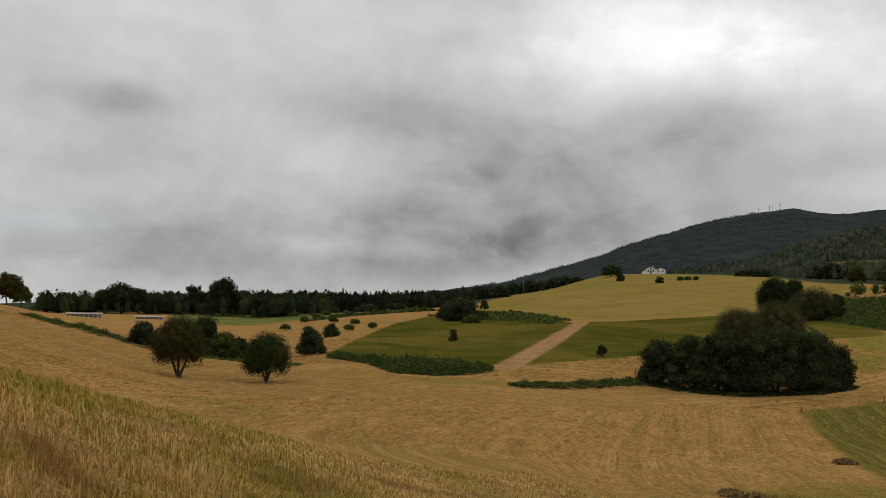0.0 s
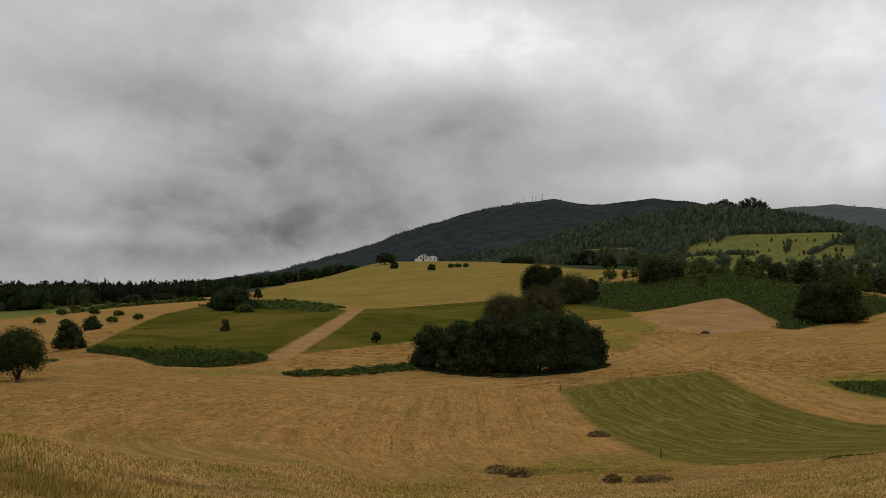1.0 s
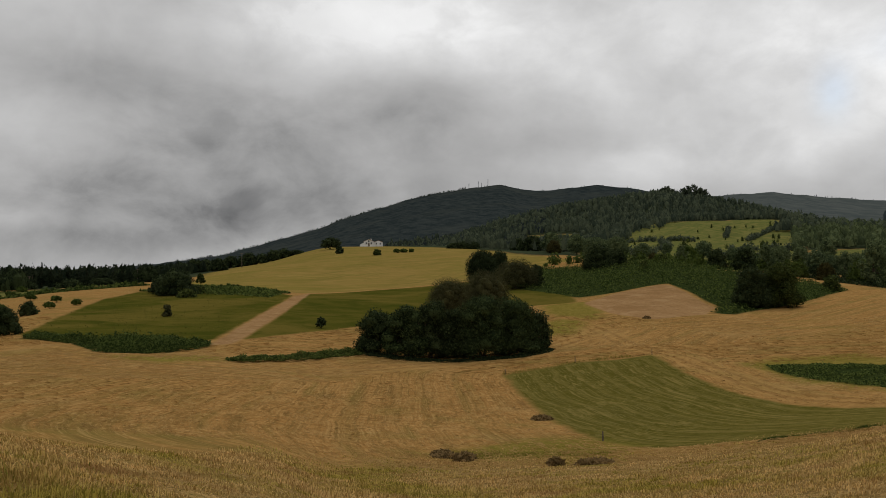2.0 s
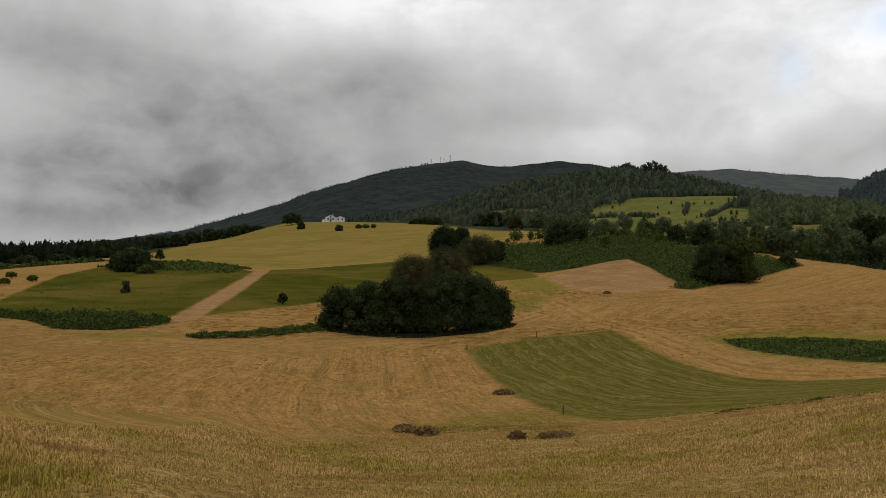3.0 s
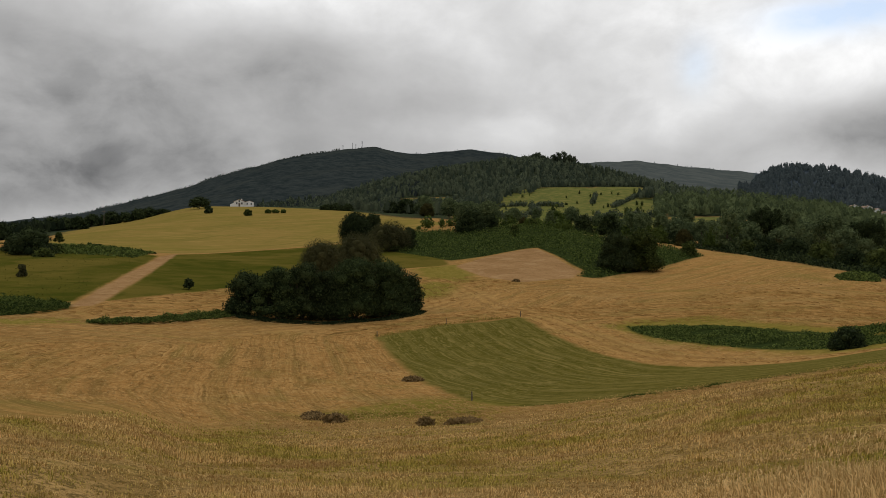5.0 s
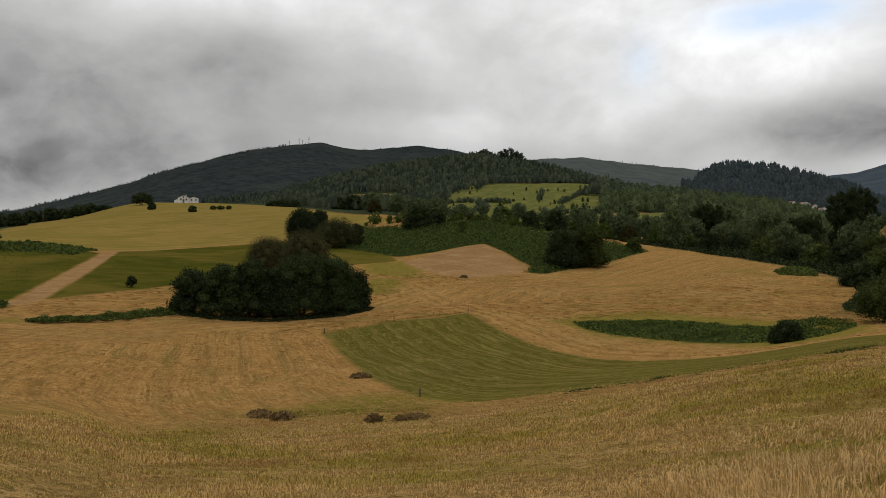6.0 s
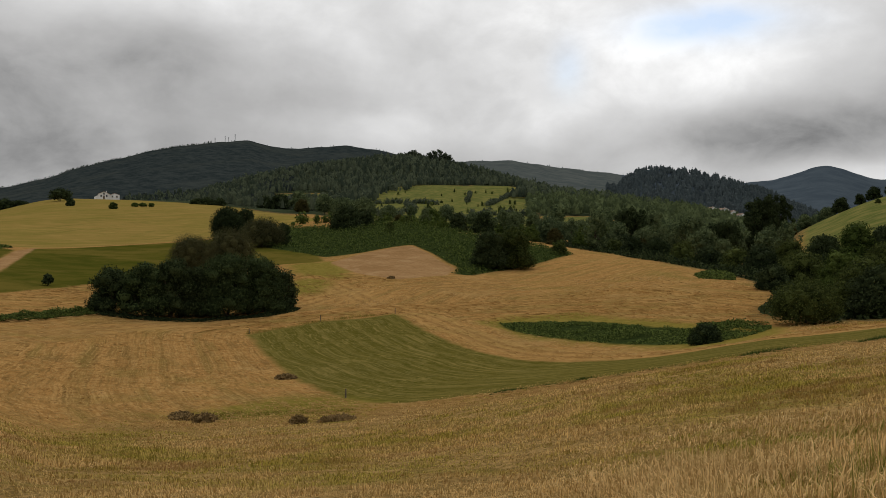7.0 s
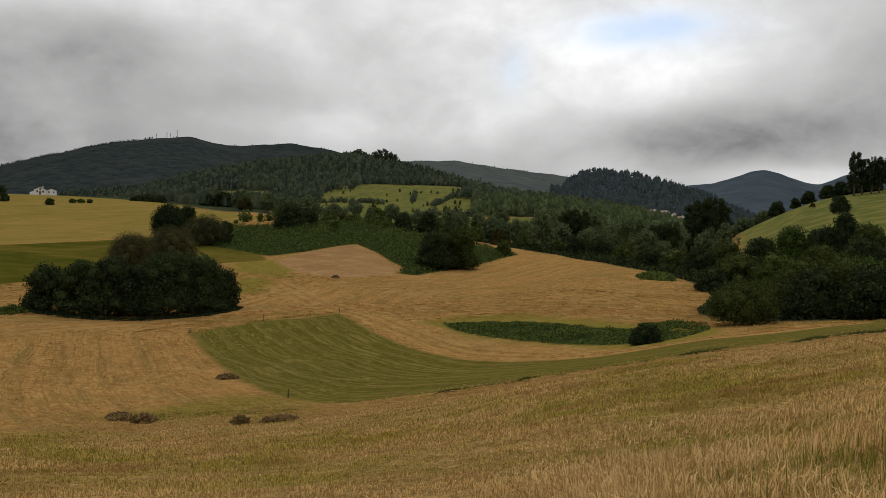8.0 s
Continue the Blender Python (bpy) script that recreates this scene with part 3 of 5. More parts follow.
SWATHE = [(47.5, 81), (44.3, 70.5), (41.6, 60), (41, 53.5), (39.5, 47), (39, 41), (40, 35), (45, 31), (70, 36)]

LANE = [(5.5, 99), (3.5, 93), (6, 81), (11.5, 80), (17, 82), (23, 85), (31, 88.5), (39, 91), (47, 98), (56, 104)]
LOW_LANE = [(56, 112), (50, 90), (49.5, 78), (46.5, 65), (44, 54), (42, 44), (42.5, 37), (47, 33.5), (60, 34.5)]


def rows_at(x, y):
    """Metres across the mowing lines, which follow the field edges."""
    inside = signed(MEADOW, x, y)
    outer = np.minimum(np.minimum(from_line(EDGE, x, y), np.maximum(-inside, 0) + 0.6), np.maximum(-signed(ISLAND, x, y), 0) + 0.3)
    return np.where(inside > 0, from_line(SWATHE, x, y), outer)


def build_ground():
    az = np.concatenate([np.arange(-34, 70, 0.2), np.arange(70, 326, 2.0)])
    rad = np.exp(R_LOG[1:-1])
    A, Rr = np.meshgrid(np.radians(az), rad, indexing="ij")
    x, y = (Rr * np.sin(A)).ravel(), (Rr * np.cos(A)).ravel()
    z = height(x, y)
    r = Rr.ravel()
    rng = np.random.default_rng(4)
    sway = sum(np.sin(x * a + p) * np.sin(y * b + q) for a, b, p, q in rng.uniform((0.03, 0.03, 0, 0), (0.3, 0.3, 6, 6), (7, 4)))
    z = z + 0.03 * sway * np.clip((r - 20) / 40, 0, 1)
    n, m = len(az), len(rad)
    idx = np.arange(n * m).reshape(n, m)
    nxt = np.roll(idx, -1, axis=0)
    faces = np.stack([idx[:, :-1], nxt[:, :-1], nxt[:, 1:], idx[:, 1:]], -1).reshape(-1, 4)
    hub = len(x)
    verts = np.column_stack([np.append(x, 0), np.append(y, 0), np.append(z, z[: n * m : m].mean())])
    me = quick_mesh("ground", verts, faces, LAND, True)
    bm = bmesh.new()
    bm.from_mesh(me)
    bm.verts.ensure_lookup_table()
    for i in range(n):
        bm.faces.new((bm.verts[hub], bm.verts[idx[(i + 1) % n, 0]], bm.verts[idx[i, 0]])).smooth = True
    bm.to_mesh(me)
    bm.free()

    def put(name, values):
        a = me.attributes.new(name, "FLOAT", "POINT")
        a.data.foreach_set("value", np.append(values, values[0]).astype(np.float32))

    flat = lambda v: np.clip(v, -12, 12)
    put("near", flat(signed(NEAR, x, y)))
    put("meadow", flat(signed(MEADOW, x, y)))
    put("pasture", flat(np.maximum(signed(SLOPE, x, y), signed(PASTURE, x, y))))
    put("hill", flat(signed(HILL, x, y)))
    put("bare", flat(np.maximum(signed(BARE, x, y), signed(TRACK, x, y))))
    rough = np.maximum.reduce([signed(p, x, y) for p in (BRACKEN, FERNS, BRAMBLE)])
    put("rough", flat(rough))
    put("damp", flat(np.maximum.reduce([signed(p, x, y) for p in DAMP])))
    far = np.maximum.reduce([signed(p, x, y) for p in (*TERRACES, RIGHT_HILL, STRIP, VALLEY)])
    put("farfield", flat(far))
    wood = np.maximum(signed(WOOD_SIDE, x, y), np.minimum(r - 330, 12))
    keep = np.maximum.reduce([signed(HILL, x, y), far + 2, signed(FAR_HAY, x, y), signed(RIGHT_HILL, x, y)])
    put("wood", flat(np.where(r > 250, np.minimum(wood, -keep), wood)))
    az_ = np.degrees(np.arctan2(x, y))
    # haze-tinted land colours, set by distance and bearing
    put("heath_haze", flat(np.minimum(r - 1480, 4000 - r)))
    put("moor_haze", flat(np.minimum(r - 1600, (az_ - 31) * 20)))
    put("distant_haze", flat(np.minimum(r - 1250, (az_ - 44.4) * 40)))
    put("lane", np.minimum(from_line(LANE, x, y), from_line(LOW_LANE, x, y)))
    put("row", rows_at(x, y))
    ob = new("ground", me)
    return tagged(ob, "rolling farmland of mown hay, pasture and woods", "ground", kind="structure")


build_ground()

# ---- plants ----
def part(name, data, parent, label=""):
    ob = new(name, data)
    ob.parent = parent
    if label:
        ob["label"] = label
    return ob


def tube(points, radii, sides=7):
    """Rings along a bent limb: verts and quads."""
    vs, fs = [], []
    for i, (p, r) in enumerate(zip(points, radii)):
        d = (points[min(i + 1, len(points) - 1)] - points[max(i - 1, 0)]).normalized()
        a = d.orthogonal().normalized()
        b = d.cross(a)
        for k in range(sides):
            t = 2 * math.pi * k / sides
            vs.append(p + (a * math.cos(t) + b * math.sin(t)) * r)
    for i in range(len(points) - 1):
        for k in range(sides):
            q = (k + 1) % sides
            fs.append((i * sides + k, i * sides + q, (i + 1) * sides + q, (i + 1) * sides + k))
    return vs, fs


def trunk_mesh(rng, h, r, tips, forks=1):
    vs, fs = [], []

    def add(points, radii, sides=7):
        v, f = tube(points, radii, sides)
        n = len(vs)
        vs.extend(v)
        fs.extend([tuple(i + n for i in q) for q in f])

    for k in range(forks):
        lean = Vector((rng.uniform(-0.1, 0.1), rng.uniform(-0.1, 0.1), 0))
        if forks > 1:
            turn = 6.283 * k / forks + rng.uniform(-0.3, 0.3)
            lean = Vector((math.cos(turn), math.sin(turn), 0)) * rng.uniform(0.2, 0.34)
        top = Vector((lean.x * h, lean.y * h, h * 0.62))
        pts = [Vector((0, 0, -0.3)), Vector((lean.x * 0.1 * h, lean.y * 0.1 * h, h * 0.06)), top * 0.35, top * 0.7, top]
        add(pts, [r * 1.5, r * 1.05, r * 0.8, r * 0.6, r * 0.35], 8)
        for tip in tips[k::forks]:
            s = top * rng.uniform(0.4, 0.95)
            mid = (s + tip) / 2 + Vector((0, 0, -0.05 * h))
            add([s, mid, tip], [r * 0.4, r * 0.25, r * 0.08], 5)
    return quick_mesh("trunk", [tuple(v) for v in vs], fs, BARK, True)


ICO = {}


def ico(level=2):
    if level not in ICO:
        bm = bmesh.new()
        bmesh.ops.create_icosphere(bm, subdivisions=level, radius=1)
        ICO[level] = (np.array([v.co for v in bm.verts]), np.array([[v.index for v in f.verts] for f in bm.faces]))
        bm.free()
    return ICO[level]


def crown_arrays(rng, clumps, leaves, size, core=0.66):
    """Leaf sprays over clumps (centre, radii): verts and triangles."""
    iv, it = ico(1)
    V, F, n = [], [], 0
    for c, rad in clumps:
        bumps = 1 + 0.16 * np.sin(iv @ rng.normal(0, 3, 3) + rng.uniform(0, 6)) + rng.uniform(-0.14, 0.14, len(iv))
        V.append(iv * bumps[:, None] * rad * core + c)
        F.append(it + n)
        n += len(iv)
    area = np.array([(r[0] * r[1] + r[0] * r[2]) for _, r in clumps])
    pick = rng.choice(len(clumps), leaves, p=area / area.sum())
    cen, rad = np.array([c for c, _ in clumps])[pick], np.array([r for _, r in clumps])[pick]
    d = rng.normal(size=(leaves, 3))
    d /= np.linalg.norm(d, axis=1)[:, None]
    pos = cen + d * rad * rng.uniform(0.68, 1.12, (leaves, 1))
    nrm = d + rng.normal(0, 0.55, (leaves, 3))
    nrm /= np.linalg.norm(nrm, axis=1)[:, None]
    side = np.cross(nrm, rng.normal(size=(leaves, 3)))
    side /= np.linalg.norm(side, axis=1)[:, None]
    up = np.cross(nrm, side)
    s = size * rng.uniform(0.5, 1.35, (leaves, 1))
    tri = np.stack([pos - side * s * 0.5, pos + side * s * 0.35 - up * s * 0.36, pos + side * s * 0.4 + up * s * 0.44], 1).reshape(-1, 3)
    V.append(tri)
    F.append(n + np.arange(leaves * 3).reshape(-1, 3))
    return np.vstack(V), np.vstack(F)


def tree(name, label, h, w, leaf, seed, kind="round", leaves=2600, size=0.4, category="tree", forks=1, bare=0.2):
    """A tree of height h and crown width w, at the origin. kind: round, wide, tall, spire, bush."""
    rng = np.random.default_rng(seed)
    clumps = []
    lo = h * bare
    if kind == "spire":
        k = 11
        for i in range(k):
            f = i / (k - 1)
            r = w * 0.5 * (1 - f) ** 0.8 + 0.12 * w
            for _ in range(3 if f < 0.6 else 1):
                a = rng.uniform(0, 6.28)
                clumps.append((np.array([math.cos(a) * r * 0.45, math.sin(a) * r * 0.45, lo + (h - lo) * (f * 0.94 + 0.02)]), np.array([r * 0.6, r * 0.6, (h - lo) / k * 0.95])))
    elif kind == "tall":
        for i in range(30):
            f = (i + rng.uniform(0, 1)) / 30
            a, q = i * 2.4, rng.uniform(0.05, 0.5) * w * (0.55 + 0.55 * math.sin(3.1 * f))
            s = rng.uniform(0.08, 0.2) * w
            clumps.append((np.array([math.cos(a) * q, math.sin(a) * q, lo + (h - lo - s) * f]), np.array([s, s, s * rng.uniform(0.9, 1.7)])))
    elif kind == "dome":
        # an even rounded head of fine twigs
        for i in range(46):
            f = 1 - (i + 0.5) / 46 * 1.45
            a, q = i * 2.4, math.sqrt(max(0.0, 1 - f * f))
            s = w * rng.uniform(0.14, 0.2)
            clumps.append((np.array([math.cos(a) * q * w * 0.33, math.sin(a) * q * w * 0.33, lo + (h - lo) * (0.42 + 0.43 * f)]), np.array([s, s, s])))
        clumps.append((np.array([0, 0, lo + (h - lo) * 0.46]), np.array([w * 0.42, w * 0.42, (h - lo) * 0.44])))
    else:
        n = {"round": 22, "wide": 26, "bush": 24}[kind]
        for i in range(n):
            f = (i + 0.5) / n
            a = i * 2.4 + rng.uniform(-0.5, 0.5)
            zc = lo + (h - lo) * (0.12 + 0.72 * f)
            spread = math.sqrt(max(0.0, 1 - (max(f, 0.22) - 0.22) ** 2 / 0.62)) if kind != "bush" else math.sqrt(max(0, 1 - f * f * 0.95))
            q = w * 0.5 * spread * rng.uniform(0.45, 0.78)
            s = w * rng.uniform(0.12, 0.23)
            clumps.append((np.array([math.cos(a) * q, math.sin(a) * q, zc]), np.array([s, s, min(s * rng.uniform(0.7, 0.95), (h - lo) * 0.3)])))
        if kind == "bush":
            for i in range(8):
                a = i * 0.785 + rng.uniform(-0.2, 0.2)
                s = w * rng.uniform(0.13, 0.2)
                clumps.append((np.array([math.cos(a) * w * 0.36, math.sin(a) * w * 0.36, lo + (h - lo) * rng.uniform(0.1, 0.24)]), np.array([s, s, s * 0.9])))
        clumps.append((np.array([0, 0, lo + (h - lo) * 0.5]), np.array([w * 0.3, w * 0.3, (h - lo) * 0.38])))
    v, f = crown_arrays(rng, clumps, leaves, size, 0.5 if kind in ("dome", "tall") or leaves < 800 else 0.66)
    if kind == "bush" and bare == 0:
        v[:, 2] = np.maximum(v[:, 2], -0.25)
    top = new(name)
    tagged(top, label, category)
    part("trunk", trunk_mesh(rng, h, max(0.05, h * 0.022 * (1.4 if kind == "wide" else 1)), [Vector(c * [0.8, 0.8, 0.95]) for c, _ in clumps[::2]], forks), top)
    part("crown", quick_mesh("crown", v, f, leaf), top)
    return top


def stand(ob, x, y, turn=0.0, size=1.0, sink=0.05):
    ob.matrix_basis = Matrix.Translation((x, y, ground(x, y) - sink)) @ Matrix.Rotation(radians(turn), 4, "Z") @ Matrix.Diagonal((size, size, size, 1))
    return ob


def stand_copy(ob, x, y, turn=0.0, size=1.0, label="", group="", tall=1.0):
    c = copy_thing(ob, Matrix.Identity(4))
    c.matrix_basis = Matrix.Translation((x, y, ground(x, y) - 0.06)) @ Matrix.Rotation(radians(turn), 4, "Z") @ Matrix.Diagonal((size, size, size * tall, 1))
    return tagged(c, label, group=group)


def polar(az, d):
    a = radians(az)
    return d * math.sin(a), d * math.cos(a)

def plant(label, category, seed, rows):
    for i, (form, leaf, x, y, h, w, leaves, size, forks, bare) in enumerate(rows):
        far = min(1.0, max(0.0, (math.hypot(x, y) - 60) / 140))
        ob = tree(category, label, h, w, leaf, seed + i, form, int(leaves * (1.5 + 0.9 * far)), size * (0.82 - 0.2 * far), category, forks, bare)
        stand(ob, x, y, (seed + i * 67) % 360)
        if len(rows) > 2:
            tagged(ob, group=label)


# ---- trees and shrubs: form, leaf, place, height, crown width, leaf count, leaf size, forks, bare stem ----
plant("olive-green oak with forked trunk standing on hay stubble", "tree", 50, (
    ("dome", LEAF_OLIVE, -19.3, 66.7, 4.5, 4.3, 13000, 0.13, 3, 0.14),
))
plant("small rounded oak with low crown on hay stubble", "tree", 100, (
    ("dome", LEAF_OAK, -14.1, 73.1, 4.0, 4.2, 11000, 0.14, 3, 0.08),
))
plant("dark hedgerow tree grown into the field hedge", "tree", 150, (
    ("bush", LEAF_DARK, -33.9, 102.6, 3.0, 4.0, 2043, 0.31, 1, 0.00),
    ("bush", LEAF_DARK, -30.0, 114.1, 4.8, 4.8, 3282, 0.34, 1, 0.00),
    ("bush", LEAF_OAK, -26.1, 108.9, 3.1, 4.3, 2126, 0.32, 1, 0.00),
    ("bush", LEAF_DARK, -24.8, 111.3, 2.8, 2.6, 1156, 0.33, 1, 0.00),
))
plant("grey-green birch on the bare hill crest", "tree", 200, (
    ("round", LEAF_OLIVE, -65.8, 137.0, 5.2, 5.3, 2365, 0.43, 1, 0.15),
))
plant("light birch on the bare hill crest", "tree", 250, (
    ("round", LEAF_GREEN, -66.6, 143.3, 3.9, 3.1, 972, 0.45, 1, 0.15),
))
plant("tall dark tree in the far windbreak", "tree", 300, (
    ("bush", LEAF_DARK, -118.2, 275.7, 4.8, 5.9, 636, 0.86, 1, 0.00),
    ("round", LEAF_DARK, -114.9, 277.1, 6.0, 8.0, 1063, 0.86, 1, 0.18),
    ("bush", LEAF_DARK, -110.1, 279.1, 4.5, 6.9, 691, 0.86, 1, 0.00),
    ("wide", LEAF_DARK, -104.9, 281.1, 8.0, 6.9, 1236, 0.86, 1, 0.18),
    ("wide", LEAF_DARK, -100.2, 282.8, 9.6, 10.8, 2303, 0.86, 1, 0.18),
    ("round", LEAF_DARK, -95.5, 284.4, 8.2, 6.9, 1263, 0.86, 1, 0.18),
    ("bush", LEAF_DARK, -90.7, 286.0, 5.9, 6.9, 907, 0.86, 1, 0.00),
    ("bush", LEAF_DARK, -85.8, 287.5, 5.6, 6.9, 869, 0.86, 1, 0.00),
    ("tall", LEAF_DARK, -79.6, 289.3, 9.6, 5.9, 1266, 0.86, 1, 0.18),
    ("round", LEAF_DARK, -75.0, 290.5, 7.4, 7.6, 1260, 0.86, 1, 0.18),
    ("wide", LEAF_DARK, -70.6, 291.6, 12.4, 10.8, 2961, 0.86, 1, 0.18),
    ("round", LEAF_DARK, -64.4, 293.0, 8.5, 8.0, 1520, 0.86, 1, 0.18),
    ("bush", LEAF_DARK, -58.6, 294.2, 7.3, 7.6, 1248, 0.86, 1, 0.00),
    ("bush", LEAF_DARK, -53.2, 295.2, 6.5, 6.9, 1010, 0.86, 1, 0.00),
))
plant("narrow dark conifer in the far plantation row", "tree", 350, (
    ("spire", LEAF_PINE, -59.0, 345.0, 5.4, 4.0, 355, 1.00, 1, 0.04),
    ("spire", LEAF_PINE, -58.3, 360.3, 6.6, 4.2, 421, 1.04, 1, 0.04),
    ("spire", LEAF_PINE, -57.3, 375.7, 6.2, 4.4, 379, 1.09, 1, 0.04),
    ("spire", LEAF_PINE, -50.0, 346.4, 7.9, 4.0, 522, 1.00, 1, 0.04),
    ("spire", LEAF_PINE, -49.3, 361.7, 6.6, 4.2, 422, 1.04, 1, 0.04),
    ("spire", LEAF_PINE, -48.1, 376.9, 8.5, 4.4, 520, 1.09, 1, 0.04),
    ("spire", LEAF_PINE, -41.7, 347.5, 7.6, 4.0, 504, 1.00, 1, 0.04),
    ("spire", LEAF_PINE, -40.2, 362.8, 9.3, 4.2, 590, 1.04, 1, 0.04),
    ("spire", LEAF_PINE, -39.1, 378.0, 8.0, 4.4, 490, 1.09, 1, 0.04),
    ("spire", LEAF_PINE, -32.8, 348.5, 7.0, 4.0, 462, 1.00, 1, 0.04),
    ("spire", LEAF_PINE, -31.1, 363.7, 7.9, 4.2, 499, 1.04, 1, 0.04),
    ("spire", LEAF_PINE, -29.0, 378.9, 6.5, 4.4, 396, 1.09, 1, 0.04),
    ("spire", LEAF_PINE, -23.7, 349.2, 6.5, 4.0, 429, 1.00, 1, 0.04),
    ("spire", LEAF_PINE, -21.6, 364.4, 5.8, 4.2, 366, 1.04, 1, 0.04),
    ("spire", LEAF_PINE, -19.2, 379.5, 6.6, 4.4, 400, 1.09, 1, 0.04),
    ("spire", LEAF_PINE, -14.8, 349.7, 4.9, 4.0, 327, 1.00, 1, 0.04),
    ("spire", LEAF_PINE, -12.5, 364.8, 6.6, 4.2, 418, 1.04, 1, 0.04),
    ("spire", LEAF_PINE, -10.3, 379.9, 5.3, 4.4, 325, 1.09, 1, 0.04),
))
plant("dark broadleaf tree before the plantation", "tree", 400, (
    ("bush", LEAF_DARK, -3.3, 345.0, 5.9, 10.0, 993, 0.99, 1, 0.00),
    ("bush", LEAF_DARK, -28.9, 343.8, 2.9, 10.0, 479, 0.99, 1, 0.00),
    ("bush", LEAF_DARK, -44.7, 342.1, 2.8, 12.0, 574, 0.99, 1, 0.00),
    ("bush", LEAF_DARK, -18.2, 344.5, 2.6, 10.0, 439, 0.99, 1, 0.00),
))
plant("dense dark field maple at the pasture corner", "tree", 450, (
    ("bush", LEAF_DARK, -16.8, 115.7, 3.5, 3.9, 1990, 0.33, 1, 0.00),
))
plant("small dark shrub tree beside the pasture", "tree", 500, (
    ("bush", LEAF_DARK, -18.3, 148.9, 2.2, 3.0, 569, 0.43, 1, 0.00),
))
plant("little orchard tree in the far hay field", "tree", 550, (
    ("wide", LEAF_GREEN, -34.0, 195.9, 1.3, 2.3, 300, 0.57, 1, 0.30),
    ("wide", LEAF_GREEN, -33.6, 219.5, 1.5, 2.6, 300, 0.64, 1, 0.30),
    ("wide", LEAF_GREEN, -32.1, 229.9, 1.5, 2.7, 300, 0.66, 1, 0.30),
    ("wide", LEAF_GREEN, -16.6, 160.4, 1.1, 1.9, 300, 0.46, 1, 0.30),
    ("wide", LEAF_GREEN, -12.8, 164.6, 1.1, 1.9, 300, 0.47, 1, 0.30),
    ("wide", LEAF_GREEN, -17.5, 180.2, 1.2, 2.1, 300, 0.52, 1, 0.30),
    ("wide", LEAF_GREEN, -24.1, 199.1, 1.3, 2.3, 300, 0.57, 1, 0.30),
    ("wide", LEAF_GREEN, -46.5, 282.7, 1.8, 3.3, 300, 0.82, 1, 0.30),
    ("wide", LEAF_GREEN, -35.0, 271.1, 1.8, 3.2, 300, 0.78, 1, 0.30),
    ("wide", LEAF_GREEN, -26.2, 176.5, 1.1, 2.1, 300, 0.51, 1, 0.30),
))
plant("broad dark tree in the pasture thicket", "tree", 600, (
    ("bush", LEAF_DARK, 2.5, 196.0, 3.8, 7.5, 1495, 0.56, 1, 0.00),
    ("bush", LEAF_DARK, 3.8, 187.0, 4.7, 8.4, 2250, 0.54, 1, 0.00),
))
plant("leafy shrub in the pasture thicket", "shrub", 650, (
    ("bush", LEAF_OAK, 7.3, 189.9, 1.7, 4.8, 465, 0.54, 1, 0.00),
    ("bush", LEAF_OAK, 5.5, 177.9, 1.6, 3.9, 385, 0.51, 1, 0.00),
))
plant("dark thicket tree on the pasture", "tree", 700, (
    ("bush", LEAF_DARK, 0.6, 205.0, 3.2, 5.0, 753, 0.59, 1, 0.00),
))
plant("small grey-green bush on the pasture", "shrub", 750, (
    ("bush", LEAF_WILLOW, 1.5, 137.1, 1.9, 1.4, 300, 0.39, 1, 0.00),
))
plant("little tree at the hayfield edge", "tree", 800, (
    ("round", LEAF_OAK, 10.0, 224.8, 3.1, 2.1, 300, 0.64, 1, 0.18),
))
plant("lone dark little tree on green pasture", "tree", 850, (
    ("round", LEAF_DARK, 20.4, 117.3, 1.5, 1.4, 300, 0.34, 1, 0.12),
))
